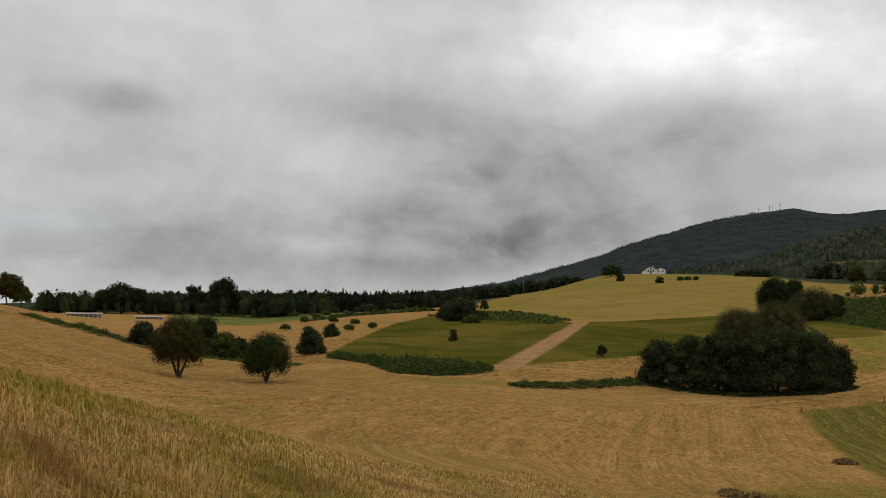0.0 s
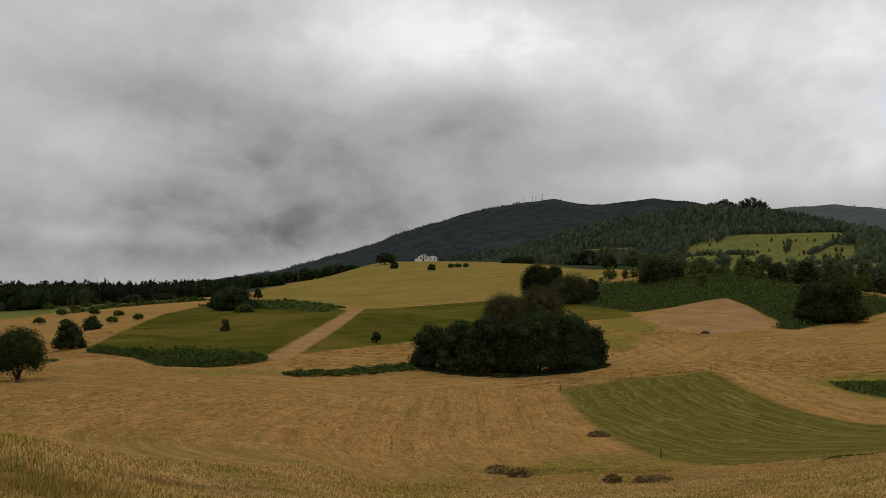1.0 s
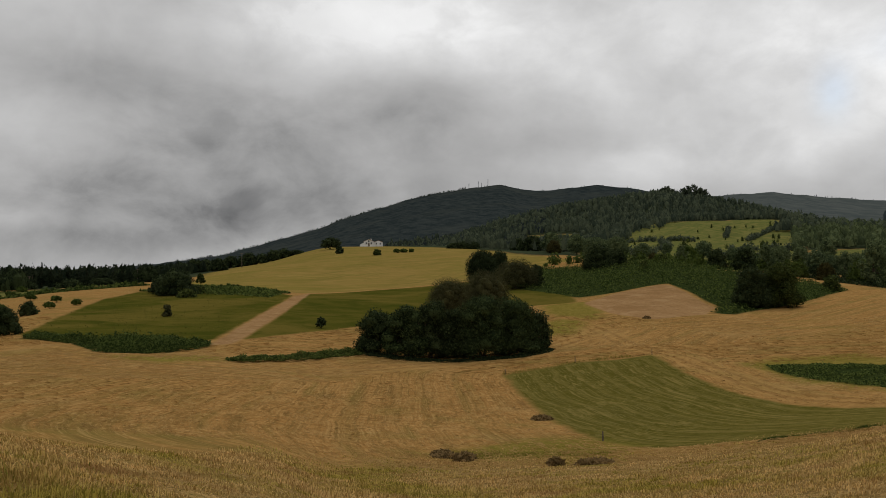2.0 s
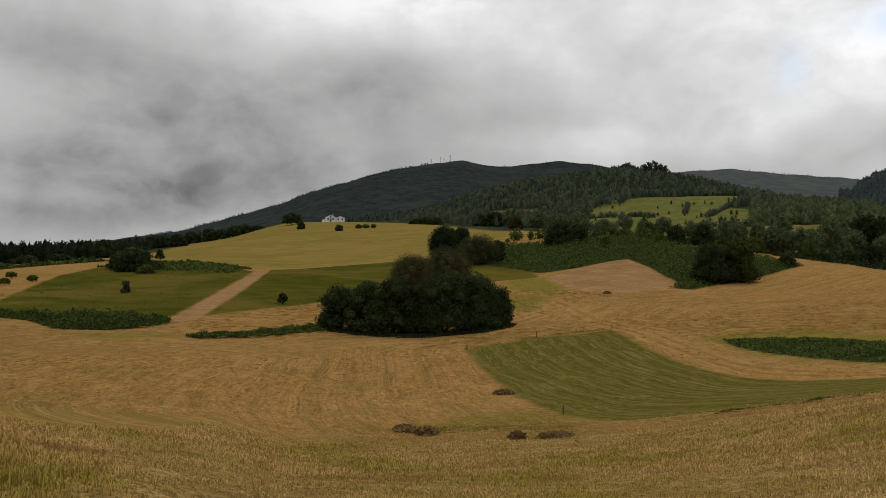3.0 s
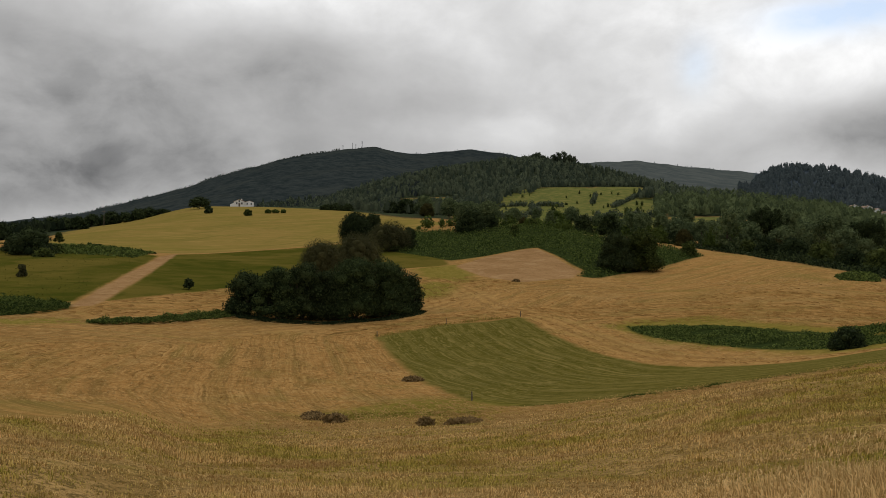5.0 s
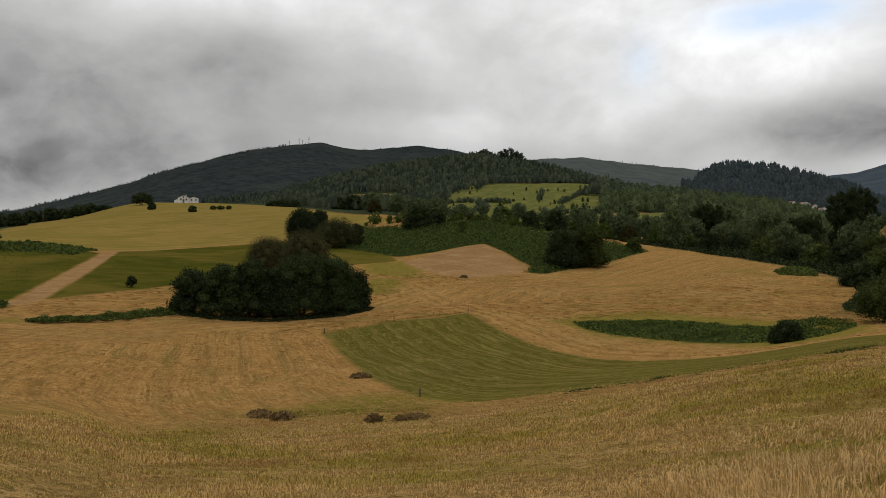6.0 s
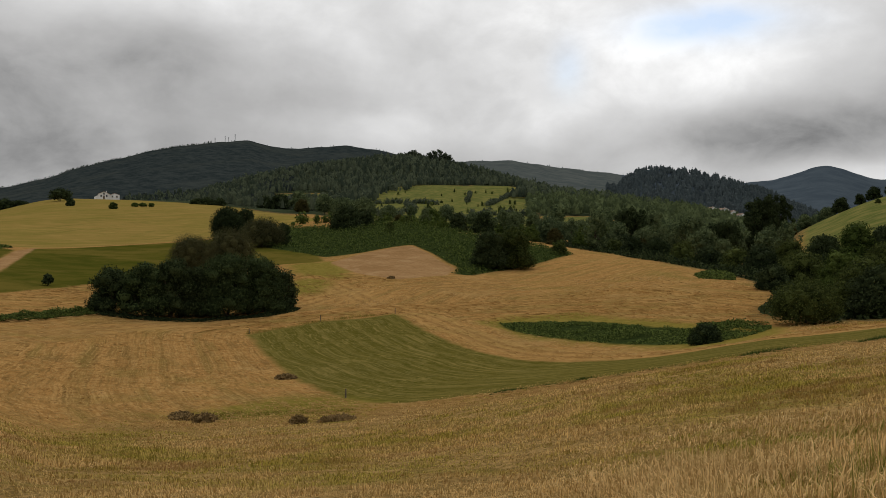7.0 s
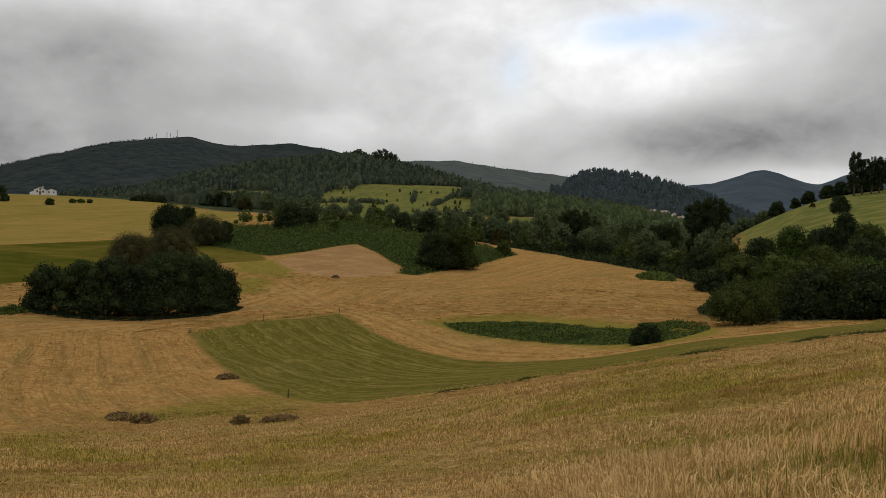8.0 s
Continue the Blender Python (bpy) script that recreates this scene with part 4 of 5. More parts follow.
plant("dark woodland tree behind the hayfield crest", "tree", 900, (
    ("bush", LEAF_DARK, -23.7, 468.4, 5.1, 9.2, 429, 1.34, 1, 0.00),
    ("bush", LEAF_DARK, -17.0, 444.7, 5.0, 8.8, 441, 1.27, 1, 0.00),
    ("bush", LEAF_DARK, -14.0, 459.8, 4.6, 9.0, 395, 1.32, 1, 0.00),
    ("bush", LEAF_DARK, -8.7, 476.9, 4.5, 9.4, 371, 1.37, 1, 0.00),
    ("bush", LEAF_DARK, -2.1, 491.0, 5.6, 9.7, 453, 1.41, 1, 0.00),
    ("bush", LEAF_DARK, 1.7, 509.0, 5.7, 10.0, 445, 1.46, 1, 0.00),
    ("bush", LEAF_DARK, 8.1, 492.9, 5.9, 9.7, 475, 1.41, 1, 0.00),
    ("bush", LEAF_DARK, 12.3, 486.8, 6.3, 9.6, 511, 1.39, 1, 0.00),
    ("bush", LEAF_DARK, 19.3, 508.6, 8.0, 10.0, 619, 1.46, 1, 0.00),
    ("bush", LEAF_DARK, 25.7, 509.4, 6.8, 10.0, 526, 1.46, 1, 0.00),
    ("bush", LEAF_DARK, 29.8, 470.1, 6.2, 9.3, 517, 1.35, 1, 0.00),
    ("bush", LEAF_DARK, 41.1, 543.4, 7.1, 10.7, 512, 1.56, 1, 0.00),
    ("bush", LEAF_DARK, 48.0, 542.9, 5.9, 10.7, 425, 1.56, 1, 0.00),
    ("bush", LEAF_DARK, 51.8, 542.5, 7.6, 10.7, 548, 1.56, 1, 0.00),
    ("bush", LEAF_DARK, 58.7, 541.8, 5.7, 10.7, 410, 1.56, 1, 0.00),
    ("bush", LEAF_DARK, 65.9, 541.0, 6.6, 10.7, 479, 1.56, 1, 0.00),
    ("bush", LEAF_DARK, 72.0, 540.2, 5.5, 10.7, 395, 1.56, 1, 0.00),
    ("bush", LEAF_DARK, 78.9, 539.3, 2.6, 10.7, 300, 1.56, 1, 0.00),
))
plant("dark spreading tree near the white house", "tree", 950, (
    ("wide", LEAF_DARK, 90.7, 491.7, 6.3, 11.6, 586, 1.43, 1, 0.18),
))
plant("small bushy tree at the top of the hayfield", "tree", 1000, (
    ("bush", LEAF_DARK, 79.1, 407.4, 3.7, 3.6, 300, 1.19, 1, 0.00),
))
plant("small bush at the top of the hayfield", "shrub", 1050, (
    ("bush", LEAF_OAK, 87.7, 369.7, 2.7, 3.5, 300, 1.09, 1, 0.00),
))
plant("stunted little tree on the hayfield crest", "tree", 1100, (
    ("wide", LEAF_GREEN, 99.5, 383.3, 1.6, 2.7, 300, 1.13, 1, 0.25),
    ("wide", LEAF_GREEN, 102.6, 382.5, 1.5, 3.2, 300, 1.13, 1, 0.25),
    ("wide", LEAF_GREEN, 105.8, 381.6, 1.4, 2.3, 300, 1.13, 1, 0.25),
))
plant("dark hedge tree behind the hayfield crest", "tree", 1150, (
    ("bush", LEAF_DARK, 140.1, 427.6, 2.8, 6.8, 300, 1.29, 1, 0.00),
    ("bush", LEAF_DARK, 144.6, 426.1, 3.4, 7.8, 300, 1.29, 1, 0.00),
    ("bush", LEAF_DARK, 149.9, 424.3, 3.4, 6.8, 300, 1.29, 1, 0.00),
    ("bush", LEAF_DARK, 170.2, 416.6, 6.1, 9.4, 567, 1.29, 1, 0.00),
    ("bush", LEAF_DARK, 176.7, 413.9, 8.3, 10.9, 902, 1.29, 1, 0.00),
    ("bush", LEAF_DARK, 187.0, 409.3, 4.6, 8.9, 398, 1.29, 1, 0.00),
    ("bush", LEAF_DARK, 195.3, 405.4, 4.7, 6.8, 312, 1.29, 1, 0.00),
))
plant("dark rounded tree on the pasture shoulder", "tree", 1200, (
    ("dome", LEAF_DARK, 70.0, 192.7, 8.4, 8.0, 5200, 0.42, 1, 0.00),
    ("bush", LEAF_DARK, 76.3, 197.8, 8.2, 5.4, 1971, 0.61, 1, 0.00),
))
plant("broad olive-green sallow on the pasture shoulder", "tree", 1250, (
    ("dome", LEAF_WILLOW, 72.1, 177.9, 5.6, 9.8, 7000, 0.34, 1, 0.00),
))
plant("dark upright shrub on the pasture shoulder", "shrub", 1300, (
    ("bush", LEAF_DARK, 77.8, 179.9, 5.1, 3.4, 901, 0.56, 1, 0.00),
))
plant("dark oak above the bracken bank", "tree", 1350, (
    ("bush", LEAF_DARK, 106.4, 206.2, 6.7, 8.9, 2199, 0.66, 1, 0.00),
    ("round", LEAF_DARK, 113.4, 209.2, 4.4, 4.7, 725, 0.68, 1, 0.15),
))
plant("small round shrub in the bracken", "shrub", 1400, (
    ("bush", LEAF_OAK, 107.4, 186.3, 2.7, 2.5, 300, 0.62, 1, 0.00),
))
plant("small round shrub above the bracken", "shrub", 1450, (
    ("bush", LEAF_OAK, 129.4, 213.9, 2.7, 2.9, 300, 0.72, 1, 0.00),
))
plant("dark rounded oak beside the bracken bank", "tree", 1500, (
    ("bush", LEAF_DARK, 140.8, 206.6, 5.5, 6.1, 1074, 0.72, 1, 0.00),
    ("bush", LEAF_DARK, 158.1, 218.9, 7.2, 7.2, 1422, 0.77, 1, 0.00),
))
plant("broad dark oak rising from the bracken", "tree", 1550, (
    ("bush", LEAF_DARK, 93.4, 127.4, 7.2, 7.1, 4141, 0.45, 1, 0.00),
    ("bush", LEAF_OAK, 99.2, 128.1, 7.9, 8.2, 4959, 0.46, 1, 0.00),
))
plant("small dark round bush at the end of the bracken", "shrub", 1600, (
    ("bush", LEAF_OAK, 127.5, 148.7, 3.2, 3.4, 577, 0.56, 1, 0.00),
))
plant("rounded olive-green willow behind the dark clump", "tree", 1650, (
    ("dome", LEAF_WILLOW, 43.1, 133.2, 6.2, 7.8, 13000, 0.2, 1, 0.00),
    ("dome", LEAF_WILLOW, 49.9, 136.2, 6.8, 8.8, 14000, 0.2, 1, 0.00),
))
plant("dark leafy chestnut in the dense clump on the stubble", "tree", 1700, (
    ("bush", LEAF_DARK, 22.6, 94.6, 4.9, 5.2, 5500, 0.28, 2, 0.00),
    ("bush", LEAF_CHESTNUT, 24.9, 91.6, 6.0, 5.2, 7000, 0.28, 2, 0.00),
    ("bush", LEAF_DARK, 27.6, 92.1, 6.4, 5.2, 7000, 0.28, 2, 0.00),
    ("bush", LEAF_DARK, 30.2, 91.6, 5.7, 5.0, 6500, 0.28, 2, 0.00),
    ("bush", LEAF_CHESTNUT, 32.9, 90.6, 7.0, 6.4, 9500, 0.27, 2, 0.00),
    ("bush", LEAF_CHESTNUT, 36.8, 90.8, 6.3, 5.6, 7500, 0.28, 2, 0.00),
    ("bush", LEAF_DARK, 39.5, 92.6, 4.5, 4.4, 5200, 0.28, 2, 0.00),
))
plant("dense broadleaf tree of the valley wood", "tree", 1750, (
    ("dome", LEAF_OAK, 63.2, 44.0, 3.2, 5.8, 8000, 0.19, 1, 0.00),
    ("bush", LEAF_DARK, 70.3, 42.2, 4.5, 5.7, 6500, 0.30, 1, 0.00),
    ("bush", LEAF_OAK, 73.2, 41.3, 4.8, 6.3, 6500, 0.30, 1, 0.00),
    ("bush", LEAF_DARK, 70.8, 37.3, 4.2, 5.6, 6500, 0.30, 1, 0.00),
    ("bush", LEAF_OAK, 75.2, 37.5, 4.9, 6.3, 6500, 0.30, 1, 0.00),
    ("bush", LEAF_OAK, 70.9, 45.1, 3.0, 4.4, 3712, 0.30, 1, 0.00),
    ("bush", LEAF_DARK, 74.4, 34.4, 4.2, 6.2, 6500, 0.30, 1, 0.00),
    ("bush", LEAF_OAK, 81.7, 50.5, 5.1, 6.1, 6500, 0.30, 1, 0.00),
    ("bush", LEAF_GREEN, 86.1, 46.9, 5.5, 6.8, 6500, 0.30, 1, 0.00),
    ("bush", LEAF_GREEN, 107.6, 69.4, 5.1, 7.1, 4431, 0.37, 1, 0.00),
    ("bush", LEAF_OAK, 110.5, 77.5, 5.0, 7.5, 4096, 0.39, 1, 0.00),
    ("bush", LEAF_DARK, 102.7, 76.4, 3.5, 4.9, 2119, 0.37, 1, 0.00),
    ("bush", LEAF_OAK, 124.7, 74.0, 5.6, 7.6, 4031, 0.41, 1, 0.00),
    ("bush", LEAF_DARK, 132.1, 71.1, 5.8, 8.7, 4484, 0.43, 1, 0.00),
    ("bush", LEAF_DARK, 131.2, 100.1, 5.1, 7.1, 2676, 0.47, 1, 0.00),
    ("bush", LEAF_OAK, 134.3, 107.5, 4.3, 6.0, 1760, 0.49, 1, 0.00),
    ("bush", LEAF_DARK, 144.8, 123.0, 4.1, 6.2, 1406, 0.54, 1, 0.00),
    ("bush", LEAF_OAK, 148.9, 133.6, 4.4, 6.2, 1381, 0.57, 1, 0.00),
    ("bush", LEAF_DARK, 153.9, 145.8, 4.8, 7.6, 1625, 0.61, 1, 0.00),
    ("bush", LEAF_DARK, 160.2, 159.4, 4.4, 6.5, 1133, 0.65, 1, 0.00),
    ("bush", LEAF_OAK, 166.5, 172.8, 2.9, 5.6, 562, 0.69, 1, 0.00),
    ("bush", LEAF_DARK, 149.3, 100.5, 6.2, 7.3, 2800, 0.52, 1, 0.00),
    ("bush", LEAF_OAK, 150.2, 108.0, 5.8, 7.1, 2413, 0.53, 1, 0.00),
    ("bush", LEAF_GREEN, 160.7, 101.4, 6.9, 7.7, 2937, 0.54, 1, 0.00),
    ("bush", LEAF_DARK, 160.1, 92.8, 6.2, 6.4, 2343, 0.53, 1, 0.00),
    ("bush", LEAF_DARK, 165.8, 92.7, 8.2, 6.2, 2812, 0.54, 1, 0.00),
    ("bush", LEAF_OAK, 158.9, 84.6, 6.0, 7.3, 2728, 0.52, 1, 0.00),
    ("bush", LEAF_DARK, 172.0, 102.1, 4.7, 6.9, 1649, 0.57, 1, 0.00),
))
plant("tall dark eucalyptus over the valley wood", "tree", 1800, (
    ("tall", LEAF_DARK, 207.4, 160.1, 16.8, 7.0, 3423, 0.75, 1, 0.06),
    ("tall", LEAF_DARK, 212.0, 159.0, 17.8, 8.0, 4056, 0.76, 1, 0.06),
    ("tall", LEAF_DARK, 218.0, 159.3, 16.0, 6.2, 2754, 0.77, 1, 0.06),
    ("tall", LEAF_DARK, 199.5, 163.7, 10.2, 8.1, 2470, 0.74, 1, 0.06),
    ("tall", LEAF_DARK, 200.6, 168.6, 9.3, 6.1, 1654, 0.75, 1, 0.06),
    ("tall", LEAF_DARK, 186.7, 188.1, 12.1, 7.7, 2655, 0.76, 1, 0.06),
    ("tall", LEAF_DARK, 187.4, 183.1, 11.5, 6.1, 2032, 0.75, 1, 0.06),
    ("tall", LEAF_DARK, 187.6, 191.3, 9.8, 5.3, 1443, 0.77, 1, 0.06),
))
plant("tall dark pine on the hilltop", "tree", 1850, (
    ("tall", LEAF_DARK, 310.7, 171.7, 15.7, 5.3, 1333, 0.85, 1, 0.25),
    ("tall", LEAF_DARK, 312.0, 169.4, 13.3, 4.9, 1042, 0.85, 1, 0.25),
    ("tall", LEAF_DARK, 313.3, 166.9, 12.9, 5.3, 1098, 0.85, 1, 0.25),
    ("tall", LEAF_DARK, 314.5, 164.6, 13.1, 5.3, 1112, 0.85, 1, 0.25),
    ("tall", LEAF_DARK, 316.1, 161.6, 13.2, 6.2, 1291, 0.85, 1, 0.25),
    ("tall", LEAF_DARK, 318.1, 157.7, 13.2, 7.0, 1469, 0.85, 1, 0.25),
))
plant("round dark shrub on the steep green pasture", "shrub", 1900, (
    ("bush", LEAF_DARK, 324.0, 211.0, 6.2, 7.5, 1200, 0.9, 1, 0.00),
    ("bush", LEAF_DARK, 321.0, 201.0, 4.5, 4.2, 700, 0.8, 1, 0.00),
    ("bush", LEAF_DARK, 323.0, 196.5, 5.0, 6.4, 1000, 0.85, 1, 0.00),
    ("bush", LEAF_DARK, 327.0, 191.0, 5.6, 6.8, 1000, 0.85, 1, 0.00),
    ("bush", LEAF_DARK, 331.0, 188.0, 6.2, 7.2, 1100, 0.9, 1, 0.00),
    ("bush", LEAF_DARK, 329.0, 181.0, 6.0, 8.7, 1300, 0.9, 1, 0.00),
    ("bush", LEAF_DARK, 331.0, 176.0, 6.6, 9.0, 1300, 0.9, 1, 0.00),
    ("bush", LEAF_DARK, 326.0, 228.0, 3.2, 3.6, 500, 0.8, 1, 0.00),
    ("bush", LEAF_DARK, 247.0, 140.5, 5.2, 5.8, 1500, 0.6, 1, 0.00),
    ("round", LEAF_OAK, 285.0, 172.0, 1.7, 2.0, 300, 0.5, 1, 0.20),
    ("round", LEAF_OAK, 292.0, 168.0, 1.7, 2.2, 300, 0.5, 1, 0.20),
))
plant("dark bramble bush at the end of the fern patch", "shrub", 1950, (
    ("bush", LEAF_DARK, 46.2, 39.4, 1.3, 2.4, 2600, 0.16, 1, 0.00),
))
plant("tall feathery eucalyptus on the wooded knoll", "tree", 2000, (
    ("tall", LEAF_WOOD_HAZE, 744.9, 1232.4, 11.1, 10.1, 420, 2.6, 1, 0.2),
    ("tall", LEAF_WOOD_HAZE, 750.7, 1228.9, 14.0, 12.5, 420, 2.6, 1, 0.2),
    ("tall", LEAF_WOOD_HAZE, 756.7, 1225.2, 10.0, 10.1, 420, 2.6, 1, 0.2),
    ("tall", LEAF_WOOD_HAZE, 771.6, 1215.8, 14.9, 10.1, 420, 2.6, 1, 0.2),
    ("tall", LEAF_WOOD_HAZE, 777.5, 1212.0, 19.4, 12.5, 420, 2.6, 1, 0.2),
    ("tall", LEAF_WOOD_HAZE, 784.7, 1207.4, 21.4, 13.8, 420, 2.6, 1, 0.2),
    ("tall", LEAF_WOOD_HAZE, 792.1, 1202.6, 16.8, 12.5, 420, 2.6, 1, 0.2),
    ("tall", LEAF_WOOD_HAZE, 797.7, 1198.8, 15.4, 10.1, 420, 2.6, 1, 0.2),
))

# ---- undergrowth, grass and far woods ----
def inside_points(rng, poly, n):
    p = np.array(poly)
    lo, hi = p.min(0), p.max(0)
    out_ = np.zeros((0, 2))
    while len(out_) < n:
        q = rng.uniform(lo, hi, (n * 2, 2))
        out_ = np.vstack([out_, q[signed(poly, q[:, 0], q[:, 1]) > 0]])
    return out_[:n]


def sprays(rng, pos, size, flatness=0.8):
    """Pointed leaf sprays at the points: verts and triangles."""
    n = len(pos)
    nrm = rng.normal(0, 1, (n, 3)) * [1, 1, 0.5] + [0, 0, flatness]
    nrm /= np.linalg.norm(nrm, axis=1)[:, None]
    side = np.cross(nrm, rng.normal(size=(n, 3)))
    side /= np.linalg.norm(side, axis=1)[:, None]
    up = np.cross(nrm, side)
    s = size * rng.uniform(0.5, 1.3, (n, 1))
    quad = np.stack([pos - side * s * 0.5, pos - up * s * 0.25, pos + side * s * 0.65, pos + up * s * 0.25], 1).reshape(-1, 3)
    base = np.arange(n)[:, None] * 4
    return quad, np.concatenate([base + [0, 1, 2], base + [0, 2, 3]])


def undergrowth(name, label, poly, n, tall, size, seed, leaf=FERN, gaps=9.0):
    rng = np.random.default_rng(seed)
    q = inside_points(rng, poly, n)
    open_ = np.sin(q[:, 0] * 0.63 + 1.3 * np.sin(q[:, 1] * 0.41)) * np.sin(q[:, 1] * 0.71 + seed + np.sin(q[:, 0] * 0.5)) + rng.normal(0, 0.15, n)
    q = q[open_ < gaps]
    n = len(q)
    rim = np.clip(signed(poly, q[:, 0], q[:, 1]) / 2.0, 0.25, 1)
    lump = 0.6 + 0.34 * np.sin(q[:, 0] * 1.5 + np.sin(q[:, 1] * 0.8) + seed) * np.sin(q[:, 1] * 1.3 + np.sin(q[:, 0] * 0.7)) + 0.3 * np.sin(q[:, 0] * 0.42 + 1) * np.sin(q[:, 1] * 0.37 + seed) + rng.uniform(-0.15, 0.15, n)
    z = height(q[:, 0], q[:, 1]) + tall * rim * lump * rng.uniform(0.35, 1.0, n)
    v, f = sprays(rng, np.column_stack([q, z]), size)
    return tagged(new(name, quick_mesh(name, v, f, leaf)), label, "undergrowth", kind="stuff")


def band(line, half):
    """A closed strip along a line."""
    left, right = [], []
    for i, (x, y) in enumerate(line):
        ax, ay = line[max(i - 1, 0)]
        bx, by = line[min(i + 1, len(line) - 1)]
        k = math.hypot(bx - ax, by - ay)
        nx, ny = -(by - ay) / k * half, (bx - ax) / k * half
        left.append((x + nx, y + ny))
        right.append((x - nx, y - ny))
    return left + right[::-1]


undergrowth("bracken_bank", "dense green bracken covering the bank round the bare patch", BRACKEN, 42000, 1.5, 0.42, 3, FERN, 0.22)
undergrowth("fern_patch", "low green ferns in an island left in the stubble", FERNS, 22000, 0.55, 0.18, 4, FERN, 0.18)
undergrowth("bramble_thicket", "dark green brambles along the foot of the pasture", BRAMBLE, 16000, 1.4, 0.26, 5)
undergrowth("low_hedge", "low clipped green hedge on the stubble edge", band([(6.5, 82), (10.4, 85.5), (15.8, 90), (22, 95)], 1.1), 13000, 1.5, 0.2, 6)
undergrowth("field_bank", "grassy weeds on a field bank below the hill crest", band([(-52, 114), (-42.6, 106.7), (-36.8, 105), (-31, 104), (-23.5, 104), (-15.6, 97)], 1.3), 6500, 0.8, 0.4, 7)
undergrowth("hedge_top", "low dark scrub along the upper edge of the pasture", band([(-2, 208), (6, 216), (14, 205), (24, 184)], 2.2), 3500, 1.0, 0.8, 8)
undergrowth("scrub_row", "low scrub beside the far lane", band([(-32, 225), (-16, 240), (-3, 250)], 3), 2200, 1.4, 1.0, 9)
undergrowth("field_weeds", "weedy corner left at the end of the hayfield", [(106, 92), (112, 98), (122, 104), (124, 100), (112, 90)], 1800, 0.8, 0.6, 10)
undergrowth("wood_edge", "shrubby undergrowth at the foot of the valley wood", band([(163, 196), (150, 172), (149, 152), (130, 113), (124, 98), (114, 84), (94, 67), (74, 54), (67, 46), (71, 38), (79, 30)], 2.2), 9000, 2.0, 0.6, 11, LEAF_DARK)


undergrowth("bank_scrub", "rough olive-green scrub on the field bank below the crest", band([(-48, 112), (-44, 109), (-38, 104.5), (-33, 101.5)], 1.7), 9000, 1.3, 0.24, 44, LEAF_GREEN)
undergrowth("patch_scrub", "low green brambles and grass beyond the fern patch", [(45.5, 38.6), (49, 38.6), (57.8, 43), (64, 48), (61, 53), (56, 48), (50, 43)], 11000, 0.75, 0.17, 45, FERN, 0.1)
# added strip of dark leaves, standing in for shade under the clump
undergrowth("clump_brambles", "dark leaf sprays added to shade the foot of the chestnut clump", band([(20.5, 93.5), (24, 89.8), (30, 88.4), (36, 88.2), (39.5, 90.0), (40.8, 91.8)], 1.0), 9000, 0.9, 0.2, 46, LEAF_DARK)
undergrowth("pasture_tussocks", "tussocky rough grass over the sloping pasture", SLOPE, 1500, 0.2, 0.22, 41, TUSSOCK)
undergrowth("pasture_scrub", "patch of dark scrub on the sloping pasture", [(-2, 205), (6, 212), (16, 196), (24, 182), (20, 172), (8, 186)], 2600, 0.9, 0.7, 43)


def grass(name, label, n, near_d, far_d, az0, az1, tall, leaf, seed, lying=0.25, where=None, broad=1.0):
    """Grass blades over the knoll, thinner with distance."""
    rng = np.random.default_rng(seed)
    d = np.exp(math.log(near_d) + (math.log(far_d) - math.log(near_d)) * rng.uniform(0, 1, n * 3) ** 0.8)
    a = np.radians(rng.uniform(az0, az1, n * 3))
    x, y = d * np.sin(a), d * np.cos(a)
    patch = np.sin(x * 0.9 + seed) * np.sin(y * 0.8 + 2) + 0.6 * np.sin(x * 2.3 + y * 1.7 + seed) + rng.normal(0, 0.5, len(x))
    spread = np.clip(np.minimum(np.degrees(a) - az0, az1 - np.degrees(a)) / 10, 0.0, 1)
    ok = (rng.uniform(0, 1, len(x)) < spread + float(az1 - az0 > 100)) & (signed(NEAR, x, y) > rng.uniform(-1.5, 1.0, len(x)) * np.clip(d / 14, 0.5, 3)) & (patch > (where if where is not None else -9))
    x, y, d, patch = x[ok][:n], y[ok][:n], d[ok][:n], patch[ok][:n]
    n = len(x)
    z = height(x, y) - 0.02
    tuft = np.sin(x * 4.1 + np.sin(y * 3.0)) * np.sin(y * 4.7 + np.sin(x * 2.2))
    h = tall * rng.uniform(0.4, 1.25, n) * (1 + 0.2 * np.clip(patch, -1, 1) + 0.45 * tuft)
    az_at = np.degrees(np.arctan2(x, y))
    soft_edge = np.clip(np.minimum(az_at - az0, az1 - az_at) / 14, 0.3, 1)
    h = h * soft_edge * np.clip((far_d * 1.15 - d) / (0.5 * far_d), 0.6, 1)
    flat = rng.uniform(0, 1, n) < lying
    lean = np.where(flat, rng.uniform(0.9, 1.5, n), np.abs(rng.normal(0.35, 0.4, n)))
    turn = rng.normal(0, 1.1, n) + 2.5 * np.sin(x * 0.45 + 0.6 * np.sin(y * 0.8)) + 1.5 * np.sin(y * 0.5 + seed)
    w = broad * np.clip(0.0007 * d, 0.0036, 0.02) * rng.uniform(0.5, 1.4, n)
    dirx, diry = np.cos(turn), np.sin(turn)
    yaw = turn + 1.571 + rng.normal(0, 0.45, n)
    sx, sy = np.cos(yaw) * w, np.sin(yaw) * w
    root = np.column_stack([x, y, z])
    mid = root + np.column_stack([dirx * np.sin(lean * 0.5), diry * np.sin(lean * 0.5), np.cos(lean * 0.5)]) * (h * 0.55)[:, None]
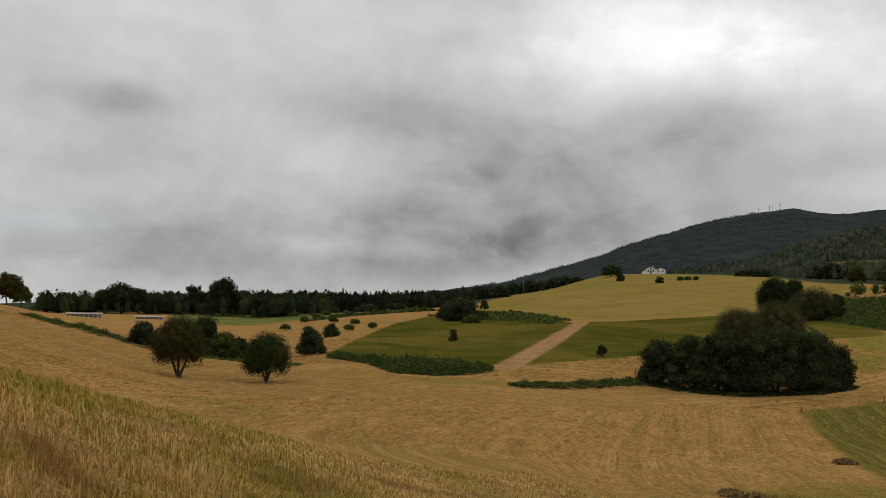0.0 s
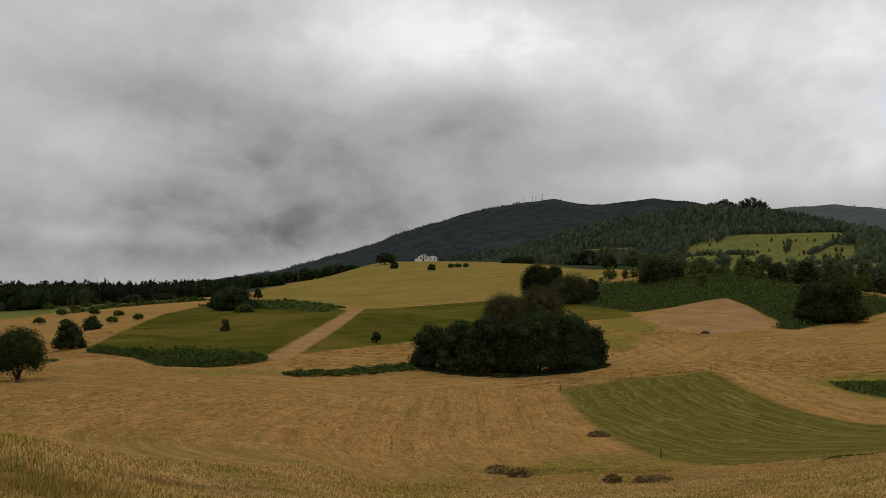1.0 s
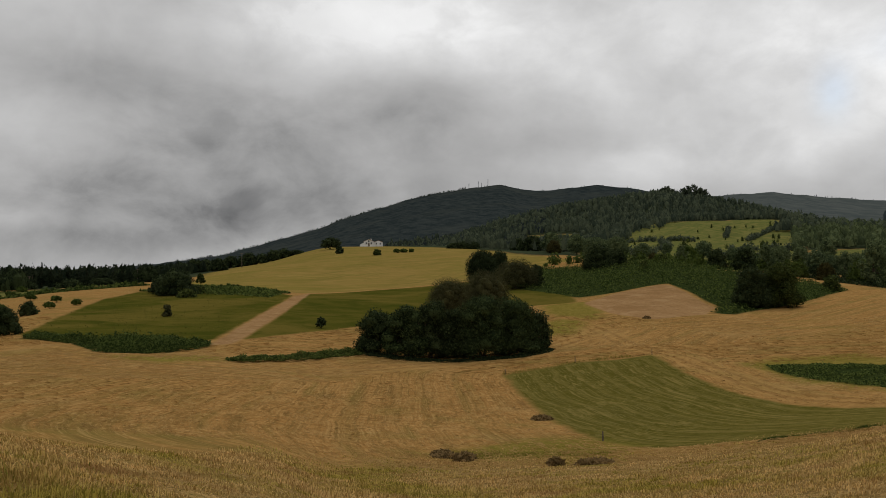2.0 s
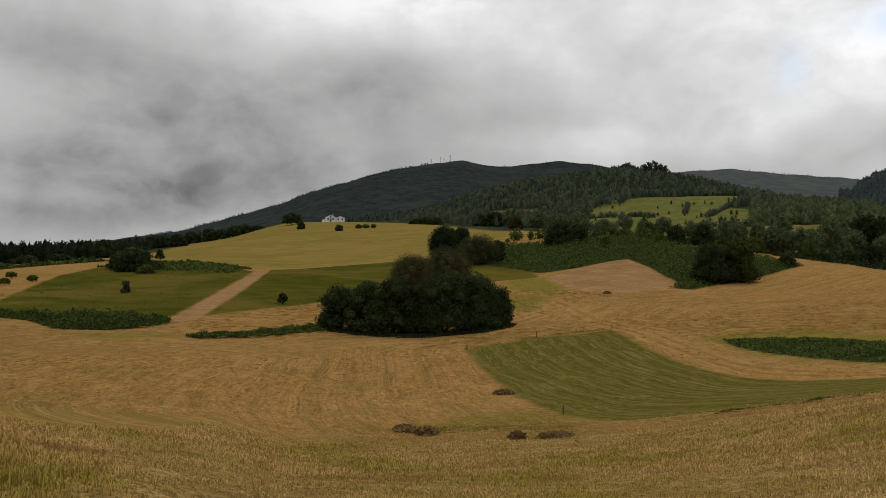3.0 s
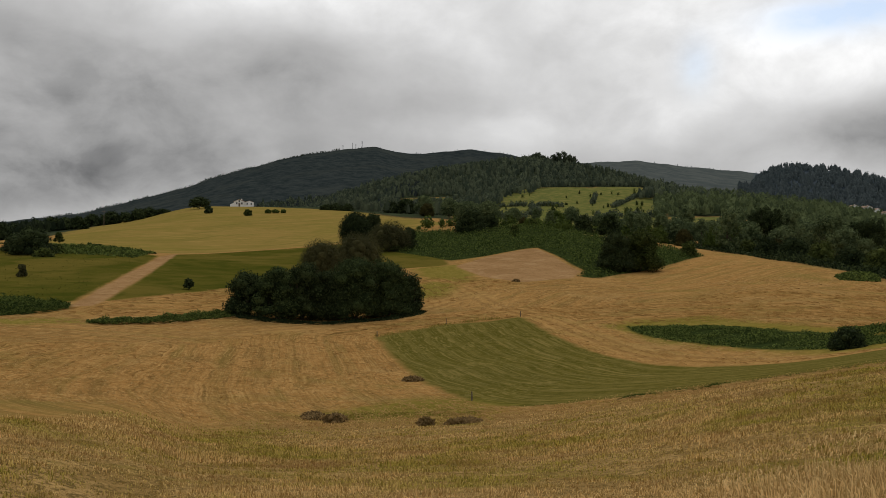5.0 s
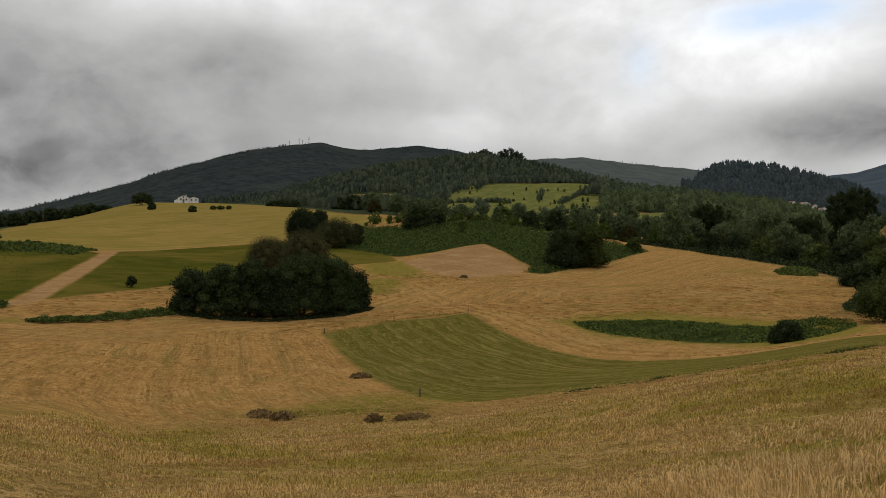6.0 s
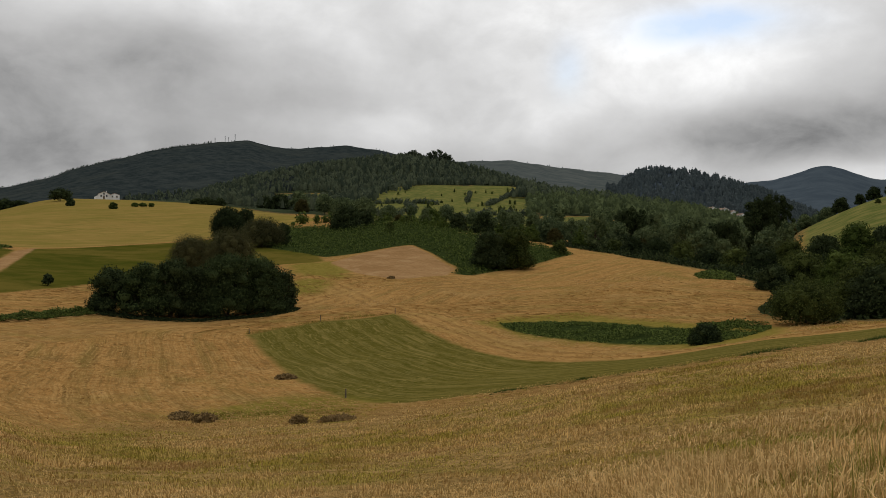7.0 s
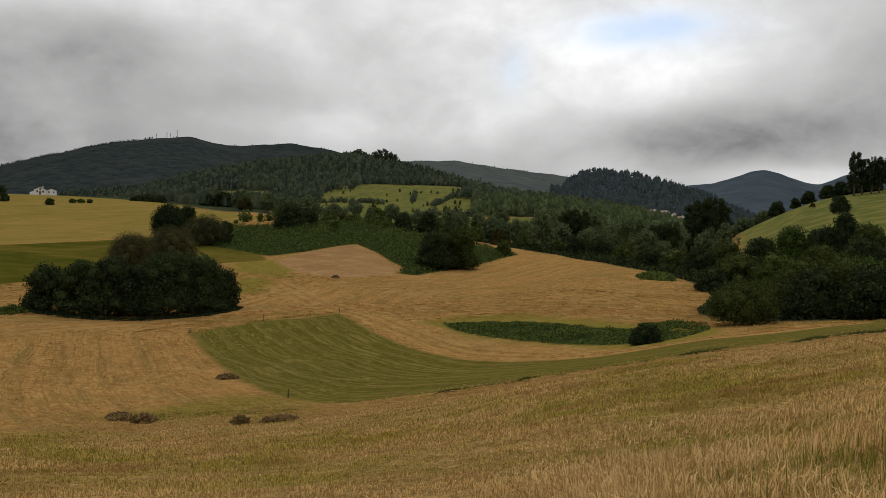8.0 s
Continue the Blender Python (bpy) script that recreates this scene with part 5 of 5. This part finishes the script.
    tip = mid + np.column_stack([dirx * np.sin(lean * 1.3), diry * np.sin(lean * 1.3), np.cos(np.minimum(lean * 1.3, 1.5))]) * (h * 0.5)[:, None]
    off = np.column_stack([sx, sy, np.zeros(n)])
    v = np.stack([root - off, root + off, mid - off * 0.8, mid + off * 0.8, tip], 1).reshape(-1, 3)
    b = np.arange(n)[:, None] * 5
    f = np.concatenate([b + [0, 1, 3], b + [0, 3, 2], b + [2, 3, 4]])
    return tagged(new(name, quick_mesh(name, v, f, leaf)), label, "grass", kind="stuff")


grass("dry_grass", "dry straw-coloured stubble with green regrowth on the knoll", 300000, 3.3, 46, -40, 82, 0.06, STUBBLE, 1, 0.3)
grass("far_stubble", "short stubble and regrowth on the lower knoll", 110000, 17, 46, -20, 80, 0.09, STUBBLE, 8, 0.3)
grass("stubble_rim", "standing dry stubble along the slope below the crest", 80000, 3.6, 19, -46, 8, 0.12, STUBBLE, 4, 0.25, None, 1.2)
grass("tall_grass", "long bleached grass on the knoll rim", 50000, 3.4, 15, 36, 86, 0.18, STRAW, 3, 0.55, -0.5, 1.15)
grass("long_grass", "yellow-green grass below the hill crest", 9000, 4.0, 17, -46, 4, 0.13, BLADE, 6, 0.15, 0.3)
grass("long_grass", "tufts of long green grass on the knoll rim", 5500, 3.8, 14, 46, 86, 0.2, BLADE, 5, 0.15, 0.75, 1.1)


def fringe(name, label, line, n, half, tall, leaf, seed):
    rng = np.random.default_rng(seed)
    q = inside_points(rng, band(line, half), n)
    clump = np.clip(np.sin(q[:, 0] * 0.9 + 2 * np.sin(q[:, 1] * 0.7)) + np.sin(q[:, 1] * 3.1 + 1 + np.sin(q[:, 0] * 2.3)) + 0.6, 0.1, 2.4) / 2
    z = height(q[:, 0], q[:, 1]) - 0.02
    h = tall * clump * rng.uniform(0.5, 1.2, n)
    a, lean = rng.uniform(0, 6.283, n), np.abs(rng.normal(0, 0.35, n))
    root = np.column_stack([q, z])
    tip = root + np.column_stack([np.cos(a) * np.sin(lean), np.sin(a) * np.sin(lean), np.cos(lean)]) * h[:, None]
    b = rng.uniform(0, 6.283, n)
    off = np.column_stack([np.cos(b), np.sin(b), np.zeros(n)]) * rng.uniform(0.006, 0.02, (n, 1))
    v = np.stack([root - off, root + off, tip], 1).reshape(-1, 3)
    return tagged(new(name, quick_mesh(name, v, np.arange(n * 3).reshape(-1, 3), leaf)), label, "grass", kind="stuff")


fringe("grass_fringe", "ragged green grass along the lower edge of the meadow", [(23.5, 31.5), (26, 27.5), (29, 23.5), (33, 20), (38, 18.6)], 16000, 0.9, 0.17, LEAF_GREEN, 6)
fringe("meadow_edge", "uncut green tufts along the upper edge of the meadow", [(30, 77.3), (39, 81), (47.5, 81.2)], 2200, 0.5, 0.35, BLADE, 7)
fringe("wall_grass", "pale standing grass along the far field margin", [(54, 36.5), (61, 39), (67, 35), (75, 29.5)], 5000, 1.2, 0.24, STUBBLE, 8)
fringe("hollow_grass", "green grass in the damp hollow", [(12.5, 37), (16, 36), (19, 37)], 6000, 2.0, 0.12, BLADE, 9)


def woodland(name, label, n, az, dist, tall, leaf, seed, avoid=True, slim=0.3, spray=11, point=0.45):
    """Far trees in one mesh: a rough tapered head each, with leaf sprays over it."""
    rng = np.random.default_rng(seed)
    bm = bmesh.new()
    bmesh.ops.create_icosphere(bm, subdivisions=1, radius=1)
    bmesh.ops.delete(bm, geom=[v for v in bm.verts if v.co.z < -0.6], context="VERTS")
    bm.verts.index_update()
    iv = np.array([v.co for v in bm.verts])
    it = np.array([[v.index for v in f.verts] for f in bm.faces])
    bm.free()
    a = np.radians(rng.uniform(az[0], az[1], n * 3))
    d = np.sqrt(rng.uniform(dist[0] ** 2, dist[1] ** 2, n * 3))
    x, y = d * np.sin(a), d * np.cos(a)
    if avoid:
        keep = np.maximum.reduce([signed(p, x, y) for p in (*TERRACES, CLEARING, HILL, RIGHT_HILL, FAR_HAY, STRIP)])
        ok = keep < -7
        x, y = x[ok], y[ok]
    x, y = x[:n], y[:n]
    n = len(x)
    z = height(x, y)
    h = tall * rng.uniform(0.5, 1.25, n) * (1 + 0.25 * np.sin(x * 0.021) * np.sin(y * 0.017 + seed))
    w = h * slim * rng.uniform(0.7, 1.4, n)
    v = iv[None] * (1 + rng.uniform(-0.3, 0.3, (n, len(iv), 1)))
    core = 0.85 if spray < 20 else 0.5
    taper = 1 - point * np.clip(iv[:, 2], 0, 1)
    v = v * np.stack([w[:, None] * taper[None] * core, w[:, None] * taper[None] * core, np.repeat((h * 0.52)[:, None], len(iv), 1)], -1)
    v = v + np.column_stack([x, y, z + h * 0.42])[:, None]
    f = it[None] + (np.arange(n) * len(iv))[:, None, None]
    # sprays
    m = n * spray
    k = np.repeat(np.arange(n), spray)
    up, turn = rng.uniform(0.12, 1.0, m), rng.uniform(0, 6.283, m)
    rad = w[k] * np.sqrt(np.clip(1.05 - up, 0.03, 1)) * rng.uniform(0.75, 1.2, m)
    p = np.column_stack([x[k] + np.cos(turn) * rad, y[k] + np.sin(turn) * rad, z[k] + h[k] * up])
    size = (h[k] * rng.uniform(0.07, 0.2, m) * (11 / spray) ** 0.35)[:, None]
    one, two = rng.normal(size=(m, 3)), rng.normal(size=(m, 3))
    one /= np.linalg.norm(one, axis=1)[:, None]
    two /= np.linalg.norm(two, axis=1)[:, None]
    tri = np.stack([p - one * size * 0.6, p + one * size * 0.5, p + two * size + [0, 0, 0.4] * size], 1).reshape(-1, 3)
    verts = np.vstack([v.reshape(-1, 3), tri])
    faces = np.vstack([f.reshape(-1, 3), n * len(iv) + np.arange(m * 3).reshape(-1, 3)])
    return tagged(new(name, quick_mesh(name, verts, faces, leaf)), label, "woodland", kind="stuff")


woodland("hill_wood", "mixed eucalyptus wood covering the middle hill", 8500, (14, 47), (820, 1480), 9, LEAF_WOOD_HAZE, 1)
woodland("valley_wood", "dense broadleaf wood filling the valley", 2600, (38.6, 57), (560, 920), 8, LEAF_VALLEY_HAZE, 2, True, 0.45, 26, 0.15)
woodland("hedge_lines", "scattered hedgerow trees below the hill", 190, (18, 26), (420, 820), 6, LEAF_WOOD_HAZE, 3, True, 0.5, 60)
woodland("field_trees", "small scattered trees on the terraced fields", 80, (26, 38), (520, 900), 4.2, LEAF_OAK, 13, False, 0.55, 50)
woodland("dense_wood", "broadleaf wood on the near valley side", 700, (40, 57), (330, 580), 6.5, LEAF_VALLEY_HAZE, 14, True, 0.5, 60, 0.1)
# ridge trees get the haze-tinted leaf colour
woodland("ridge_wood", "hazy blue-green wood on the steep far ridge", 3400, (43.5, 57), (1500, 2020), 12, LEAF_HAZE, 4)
woodland("mountain_wood", "dark plantation on the lower mountainside", 2500, (2, 24), (900, 1500), 7, LEAF_MOUNT_HAZE, 5)
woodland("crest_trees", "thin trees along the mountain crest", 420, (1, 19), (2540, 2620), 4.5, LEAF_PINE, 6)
woodland("crest_trees", "thin haze-coloured trees along the far moorland crest", 60, (20, 45), (2580, 2620), 4, LEAF_HAZE, 7)
woodland("belt_wood", "closed dark belt of trees behind the hill field", 420, (-24, -7), (290, 335), 6.4, LEAF_DARK, 10, False, 0.5, 90, 0.1)
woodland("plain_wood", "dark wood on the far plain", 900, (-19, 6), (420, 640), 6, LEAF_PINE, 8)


def hedge_rows(name, label, rows, tall, leaf, seed):
    """Hedges across the terraced fields: each row from azimuth to azimuth at two distances."""
    rng = np.random.default_rng(seed)
    pts = []
    for az0, az1, d0, d1 in rows:
        n = int(math.radians(abs(az1 - az0)) * d0 / 3.0 + abs(d1 - d0) / 3.0)
        for i in range(n):
            f = i / max(n - 1, 1)
            if rng.uniform() < 0.85:
                x, y = polar(az0 + (az1 - az0) * f, d0 + (d1 - d0) * f + 6 * math.sin(f * 9 + d0) + rng.normal(0, 2.0))
                h = tall * rng.uniform(0.35, 1.25)
                pts.append((np.array([x, y, ground(x, y) + h * 0.4]), np.array([h * 0.5, h * 0.5, h * 0.55])))
    v, f = crown_arrays(rng, pts, len(pts) * 60, 0.95, 0.62)
    return tagged(new(name, quick_mesh(name, v, f, leaf)), label, "hedge", kind="stuff")


hedge_rows("field_hedges", "dark leafy hedgerows between the terraced fields", ((25, 38.5, 440, 470), (25.5, 31, 560, 540), (35, 38.5, 560, 590), (29, 33, 780, 720), (31, 31.5, 690, 600), (35, 34.8, 860, 760), (22, 29, 900, 860), (36, 39, 720, 950)), 4.6, LEAF_WOOD_HAZE, 21)
hedge_rows("lane_hedge", "leafy hedge along the lane above the bracken", ((24, 38, 275, 300), (31, 39, 345, 360)), 3.2, LEAF_GREEN, 22)


LOOSE = leaf_material("loose straw", (0.34, 0.2, 0.065), (0.6, 0.4, 0.16), (0.45, 0.28, 0.1), 0.3)


def straws(name, label, n, d0, d1, az0, az1, poly, inside, length, leaf, seed):
    """Loose cut stems lying on a mown field."""
    rng = np.random.default_rng(seed)
    d, a = np.exp(rng.uniform(math.log(d0), math.log(d1), n * 2)), np.radians(rng.uniform(az0, az1, n * 2))
    x, y = d * np.sin(a), d * np.cos(a)
    m = signed(poly, x, y)
    others = np.maximum.reduce([signed(p, x, y) for p in (TRACK, SLOPE, PASTURE, BARE, BRACKEN, ISLAND, BRAMBLE, WOOD_SIDE, HILL)])
    ok = ((m > 0.3) if inside else (m < -0.3)) & (others < -0.5)
    x, y, d = x[ok][:n], y[ok][:n], d[ok][:n]
    n = len(x)
    gx, gy = rows_at(x + 0.3, y) - rows_at(x - 0.3, y), rows_at(x, y + 0.3) - rows_at(x, y - 0.3)
    t = np.arctan2(gx, -gy) + rng.normal(0, 0.3, n)
    k = length * rng.uniform(0.4, 1.3, n) * np.clip(d / 60, 0.6, 1.6)
    w = 0.00035 * d * rng.uniform(0.5, 1.3, n)
    p = np.column_stack([x, y, height(x, y) + rng.uniform(0.02, 0.07, n)])
    along = np.column_stack([np.cos(t) * k, np.sin(t) * k, rng.uniform(-0.05, 0.16, n) * k])
    off = np.column_stack([-np.sin(t) * w, np.cos(t) * w, w * 0.8])
    v = np.stack([p - off, p + off, p + along], 1).reshape(-1, 3)
    return tagged(new(name, quick_mesh(name, v, np.arange(n * 3).reshape(-1, 3), leaf)), label, "straw", kind="stuff")


straws("loose_straw", "loose straw lying on the mown hayfield", 30000, 34, 140, -30, 62, MEADOW, False, 0.8, LOOSE, 31)


# single trees of the valley, sharing a few crowns
def valley_trees():
    rng = np.random.default_rng(12)
    label = "leafy broadleaf tree standing in the valley below the hills"
    first = [tree("tree", label, h, w, leaf, 900 + i, form, 2600, 0.5, "tree", 1, bare)
             for i, (h, w, leaf, form, bare) in enumerate(((7, 7, LEAF_VALLEY_HAZE, "dome", 0), (8, 6.5, LEAF_VALLEY_HAZE, "bush", 0), (6, 7.5, LEAF_GREEN, "bush", 0), (10, 6.5, LEAF_VALLEY_HAZE, "tall", 0.05),
                                                           (7.5, 8, LEAF_VALLEY_HAZE, "round", 0.1), (5, 5.5, LEAF_OLIVE, "bush", 0)))]
    placed, used = [], set()
    for az0, az1, d0, d1, want, gap in ((38.6, 57, 225, 420, 100, 7.5), (20, 38.6, 262, 400, 24, 11)):
        n = tries = 0
        while n < want and tries < 6000:
            tries += 1
            az, d = rng.uniform(az0, az1), d0 * (d1 / d0) ** rng.uniform(0, 1)
            x, y = polar(az, d)
            px, py = np.array([x]), np.array([y])
            if max(float(signed(p, px, py)[0]) for p in (*TERRACES, CLEARING, HILL, RIGHT_HILL, BRACKEN)) > -4 or any(math.hypot(x - a, y - b) < gap for a, b in placed):
                continue
            if d < 330 and az < 57 and float(signed(WOOD_SIDE, px, py)[0]) < 0 and az > 38.6 and d < 235:
                continue
            placed.append((x, y))
            k = int(rng.integers(0, 6))
            if k in used:
                ob = stand_copy(first[k], x, y, rng.uniform(0, 360), rng.uniform(0.7, 1.2))
            else:
                ob = stand(first[k], x, y)
                used.add(k)
            tagged(ob, group="trees of the valley")
            n += 1


valley_trees()

# ---- buildings and small things ----
def box(bm, x0, x1, y0, y1, z0, z1):
    vs = [bm.verts.new(p) for p in ((x0, y0, z0), (x1, y0, z0), (x1, y1, z0), (x0, y1, z0), (x0, y0, z1), (x1, y0, z1), (x1, y1, z1), (x0, y1, z1))]
    for q in ((3, 2, 1, 0), (4, 5, 6, 7), (0, 1, 5, 4), (1, 2, 6, 5), (2, 3, 7, 6), (3, 0, 4, 7)):
        bm.faces.new([vs[i] for i in q])
    return vs


def bm_part(name, bm, material, parent, label="", bevel=0.0):
    if bevel:
        bmesh.ops.bevel(bm, geom=bm.edges[:], offset=bevel, segments=1, affect="EDGES")
    me = bpy.data.meshes.new(name)
    bm.to_mesh(me)
    bm.free()
    me.materials.append(material)
    ob = new(name, me)
    ob.parent = parent
    if label:
        ob["label"] = label
    return ob


def gable_walls(w, d, eave, ridge):
    """Walls with the gable to the front (y = 0), hollow-free solid block."""
    bm = bmesh.new()
    sec = [(-w / 2, -0.6), (w / 2, -0.6), (w / 2, eave), (0, ridge), (-w / 2, eave)]
    a = [bm.verts.new((x, 0, z)) for x, z in sec]
    b = [bm.verts.new((x, d, z)) for x, z in sec]
    bm.faces.new(a)
    bm.faces.new(b[::-1])
    for i in range(5):
        j = (i + 1) % 5
        bm.faces.new((a[j], a[i], b[i], b[j]))
    bmesh.ops.recalc_face_normals(bm, faces=bm.faces[:])
    return bm


def gable_roof(w, d, eave, ridge, over=0.3, thick=0.16):
    bm = bmesh.new()
    s = (ridge - eave) / (w / 2)
    for sign in (-1, 1):
        x1 = sign * (w / 2 + over)
        z1 = eave - over * s
        pts = [(0, ridge + 0.01), (x1, z1 + 0.01), (x1, z1 + thick), (0, ridge + thick)]
        a = [bm.verts.new((x, -over, z)) for x, z in pts]
        b = [bm.verts.new((x, d + over, z)) for x, z in pts]
        bm.faces.new(a)
        bm.faces.new(b[::-1])
        for i in range(4):
            j = (i + 1) % 4
            bm.faces.new((a[j], a[i], b[i], b[j]))
    bmesh.ops.recalc_face_normals(bm, faces=bm.faces[:])
    return bm


def window(parent, x, z, w, h, y=0.0):
    bm = bmesh.new()
    box(bm, x - w / 2, x + w / 2, y - 0.05, y + 0.02, z, z + h)
    pane = bm_part("window", bm, GLASS_DARK, parent)
    bm = bmesh.new()
    box(bm, x - w / 2 - 0.1, x + w / 2 + 0.1, y - 0.12, y + 0.02, z - 0.1, z - 0.005)
    bm_part("sill", bm, WOOD_GREY, pane)


def house(label, x, y, turn, w, d, eave, ridge, wing=0.0, lean=0.0, windows=()):
    top = tagged(new("house"), label, "house")
    bm_part("wall", gable_walls(w, d, eave, ridge), RENDER_WHITE, top)
    bm_part("roof", gable_roof(w, d, eave, ridge), ROOF_TILE, top, "clay tile roof")
    if wing:
        bm = gable_walls(wing, d * 0.8, eave * 0.9, ridge * 0.82)
        bmesh.ops.translate(bm, vec=(w / 2 + wing / 2 + 0.01, 0.6, 0), verts=bm.verts[:])
        bm_part("wall", bm, RENDER_WHITE, top)
        bm = gable_roof(wing, d * 0.8, eave * 0.9, ridge * 0.82, 0.2)
        bmesh.ops.translate(bm, vec=(w / 2 + wing / 2 + 0.01, 0.6, 0), verts=bm.verts[:])
        bm_part("roof", bm, ROOF_TILE, top, "clay tile roof")
        for k in (-0.22, 0.22):
            window(top, w / 2 + wing / 2 + k * wing, eave * 0.45, 0.7, 0.9, 0.6)
    if lean:
        bm = bmesh.new()
        vs = box(bm, -w / 2 - lean, -w / 2 - 0.01, 0.4, d * 0.8, -0.6, eave * 0.75)
        vs[4].co.z = vs[7].co.z = eave * 0.4
        bm_part("lean_to", bm, RENDER_WHITE, top)
    for wx, wz in windows:
        window(top, wx, wz, 0.8, 1.0)
    bm = bmesh.new()
    box(bm, -0.5, 0.5, -0.06, 0.02, 0, min(2.05, eave * 0.8))
    bm_part("door", bm, WOOD_GREY, top)
    bm = bmesh.new()
    box(bm, w * 0.18, w * 0.18 + 0.55, d * 0.45, d * 0.45 + 0.55, eave, ridge + 0.6)
    bm_part("chimney", bm, RENDER_WHITE, top)
    top.matrix_basis = Matrix.Translation((x, y, ground(x, y) + 0.1)) @ Matrix.Rotation(radians(turn), 4, "Z")
    return top


house("white farmhouse with gabled front and tiled roof on the hilltop", *polar(12.82, 556), -12.8, 6.2, 9, 2.9, 4.3, 5.4, 2.2, ((-1.5, 1.4), (1.5, 1.4), (0, 2.7)))
VILLAGE = (("pale cottage with a red tile roof among valley trees", 50.6, 905, 7, 2.8, 4.4), ("cream cottage with an orange tile roof in the valley", 51.1, 915, 8, 3.0, 4.8),
           ("small white cottage with a red roof in the valley", 51.6, 900, 6.5, 2.6, 4.2), ("white cottage with a long red roof below the wood", 49.9, 925, 8, 3.2, 5.0))
for label, az, d, w, eave, ridge in VILLAGE:
    ob = house(label, *polar(az, d), -az + 35, w, 9, eave, ridge, 0, 0, ((-1.8, 1.0), (1.8, 1.0)))
    ob.location.z += 3.6


def open_shed(label, x, y, turn, length, high, bays):
    top = tagged(new("shed"), label, "shed")
    bm = bmesh.new()
    box(bm, -length / 2, length / 2, -0.2, 2.6, high, high + 0.3)
    bm_part("roof", bm, RENDER_WHITE, top, "white sheet roof", 0.03)
    bm = bmesh.new()
    box(bm, -length / 2 + 0.1, length / 2 - 0.1, 2.3, 2.45, -0.6, high - 0.01)
    bm_part("back_wall", bm, STEEL, top)
    for i in range(bays + 1):
        px = -length / 2 + 0.15 + (length - 0.3) * i / bays
        bm = bmesh.new()
        box(bm, px - 0.09, px + 0.09, 0, 0.18, -0.6, high - 0.005)
        bm_part("post", bm, RENDER_WHITE, top)
    top.matrix_basis = Matrix.Translation((x, y, ground(x, y) - 0.3)) @ Matrix.Rotation(radians(turn), 4, "Z")
    return top


open_shed("long low white-roofed open shed behind the hill field", *polar(-21.55, 232), 22, 8.2, 1.0, 8)
open_shed("low white-roofed shed half hidden by hedge trees", *polar(-17.9, 240), 18, 7.0, 0.9, 6)
open_shed("grey-roofed barn on the steep pasture beside pines", *polar(60.75, 394), -60, 9.0, 3.4, 4)


def pole(name, label, category, x, y, h, r, material, arms=1):
    top = tagged(new(name), label, category)
    v, f = tube([Vector((0, 0, -0.5)), Vector((0, 0, h * 0.5)), Vector((0, 0, h))], [r, r * 0.85, r * 0.65], 8)
    part("shaft", quick_mesh("shaft", [tuple(p) for p in v], f, material, True), top)
    for i in range(arms):
        bm = bmesh.new()
        box(bm, -h * 0.1, h * 0.1, -r * 0.5, r * 0.5, h * (0.93 - 0.16 * i), h * (0.93 - 0.16 * i) + r)
        bm_part("crossarm", bm, material, top)
    top.matrix_basis = Matrix.Translation((x, y, ground(x, y)))
    return top


for az, d, h in ((-11.7, 300, 4.6), (-7.0, 330, 4.6), (-1.1, 345, 5.0), (5.0, 480, 8.0)):
    tagged(pole("utility_pole", "grey wooden utility pole with a crossarm beside the fields", "pole", *polar(az, d), h, 0.16, WOOD_GREY), group="utility poles along the lane")
for az, h in ((19.15, 13), (19.75, 17), (19.95, 13), (20.35, 19)):
    tagged(pole("radio_mast", "slim steel radio mast on the mountain summit", "mast", *polar(az, 2590), h, 0.9, STEEL, 3), group="radio masts on the summit")
for x, y, h in ((20.8, 40.2, 0.45), (30.2, 77.2, 0.5), (39, 81, 0.6), (47.6, 81.2, 0.6)):
    tagged(pole("field_post", "short weathered wooden post at the meadow edge", "post", x, y, h, 0.05, WOOD_GREY, 0), group="posts round the meadow")


def hay_heap(label, x, y, w, d, h, seed, leaf=HAY):
    rng = np.random.default_rng(seed)
    iv, it = ico()
    top = tagged(new("hay_heap"), label, "hay")
    v = iv * (1 + rng.uniform(-0.18, 0.18, (len(iv), 1))) * [w / 2 * 0.85, d / 2 * 0.85, h * 0.8]
    v[:, 2] = np.maximum(v[:, 2], -0.08)
    part("core", quick_mesh("core", v, it, leaf), top)
    n = 700
    dd = rng.normal(size=(n, 3))
    dd /= np.linalg.norm(dd, axis=1)[:, None]
    dd[:, 2] = np.abs(dd[:, 2])
    p = dd * [w / 2, d / 2, h] * rng.uniform(0.75, 1.05, (n, 1))
    q, f = sprays(rng, p, 0.24, 0.4)
    part("straw", quick_mesh("straw", q, f, leaf), top)
    top.matrix_basis = Matrix.Translation((x, y, ground(x, y)))
    return top


hay_heap("low grey-brown heap of old cut hay in the hollow", 12.0, 38.2, 1.0, 1.2, 0.24, 1)
hay_heap("dark rotting hay heap beside the damp hollow", 12.4, 36.4, 1.0, 0.9, 0.28, 2)
hay_heap("round heap of raked old hay below the knoll", 14.2, 31.2, 0.55, 0.6, 0.24, 3)
hay_heap("flat spread of raked old hay below the knoll", 15.5, 30.6, 1.5, 0.7, 0.16, 4)
hay_heap("brown hay heap at the corner of the meadow", 22.4, 51.2, 1.3, 1.2, 0.26, 5)
hay_heap("small clod of dark hay on the stubble", 67.5, 116.5, 1.2, 1.0, 0.35, 6)
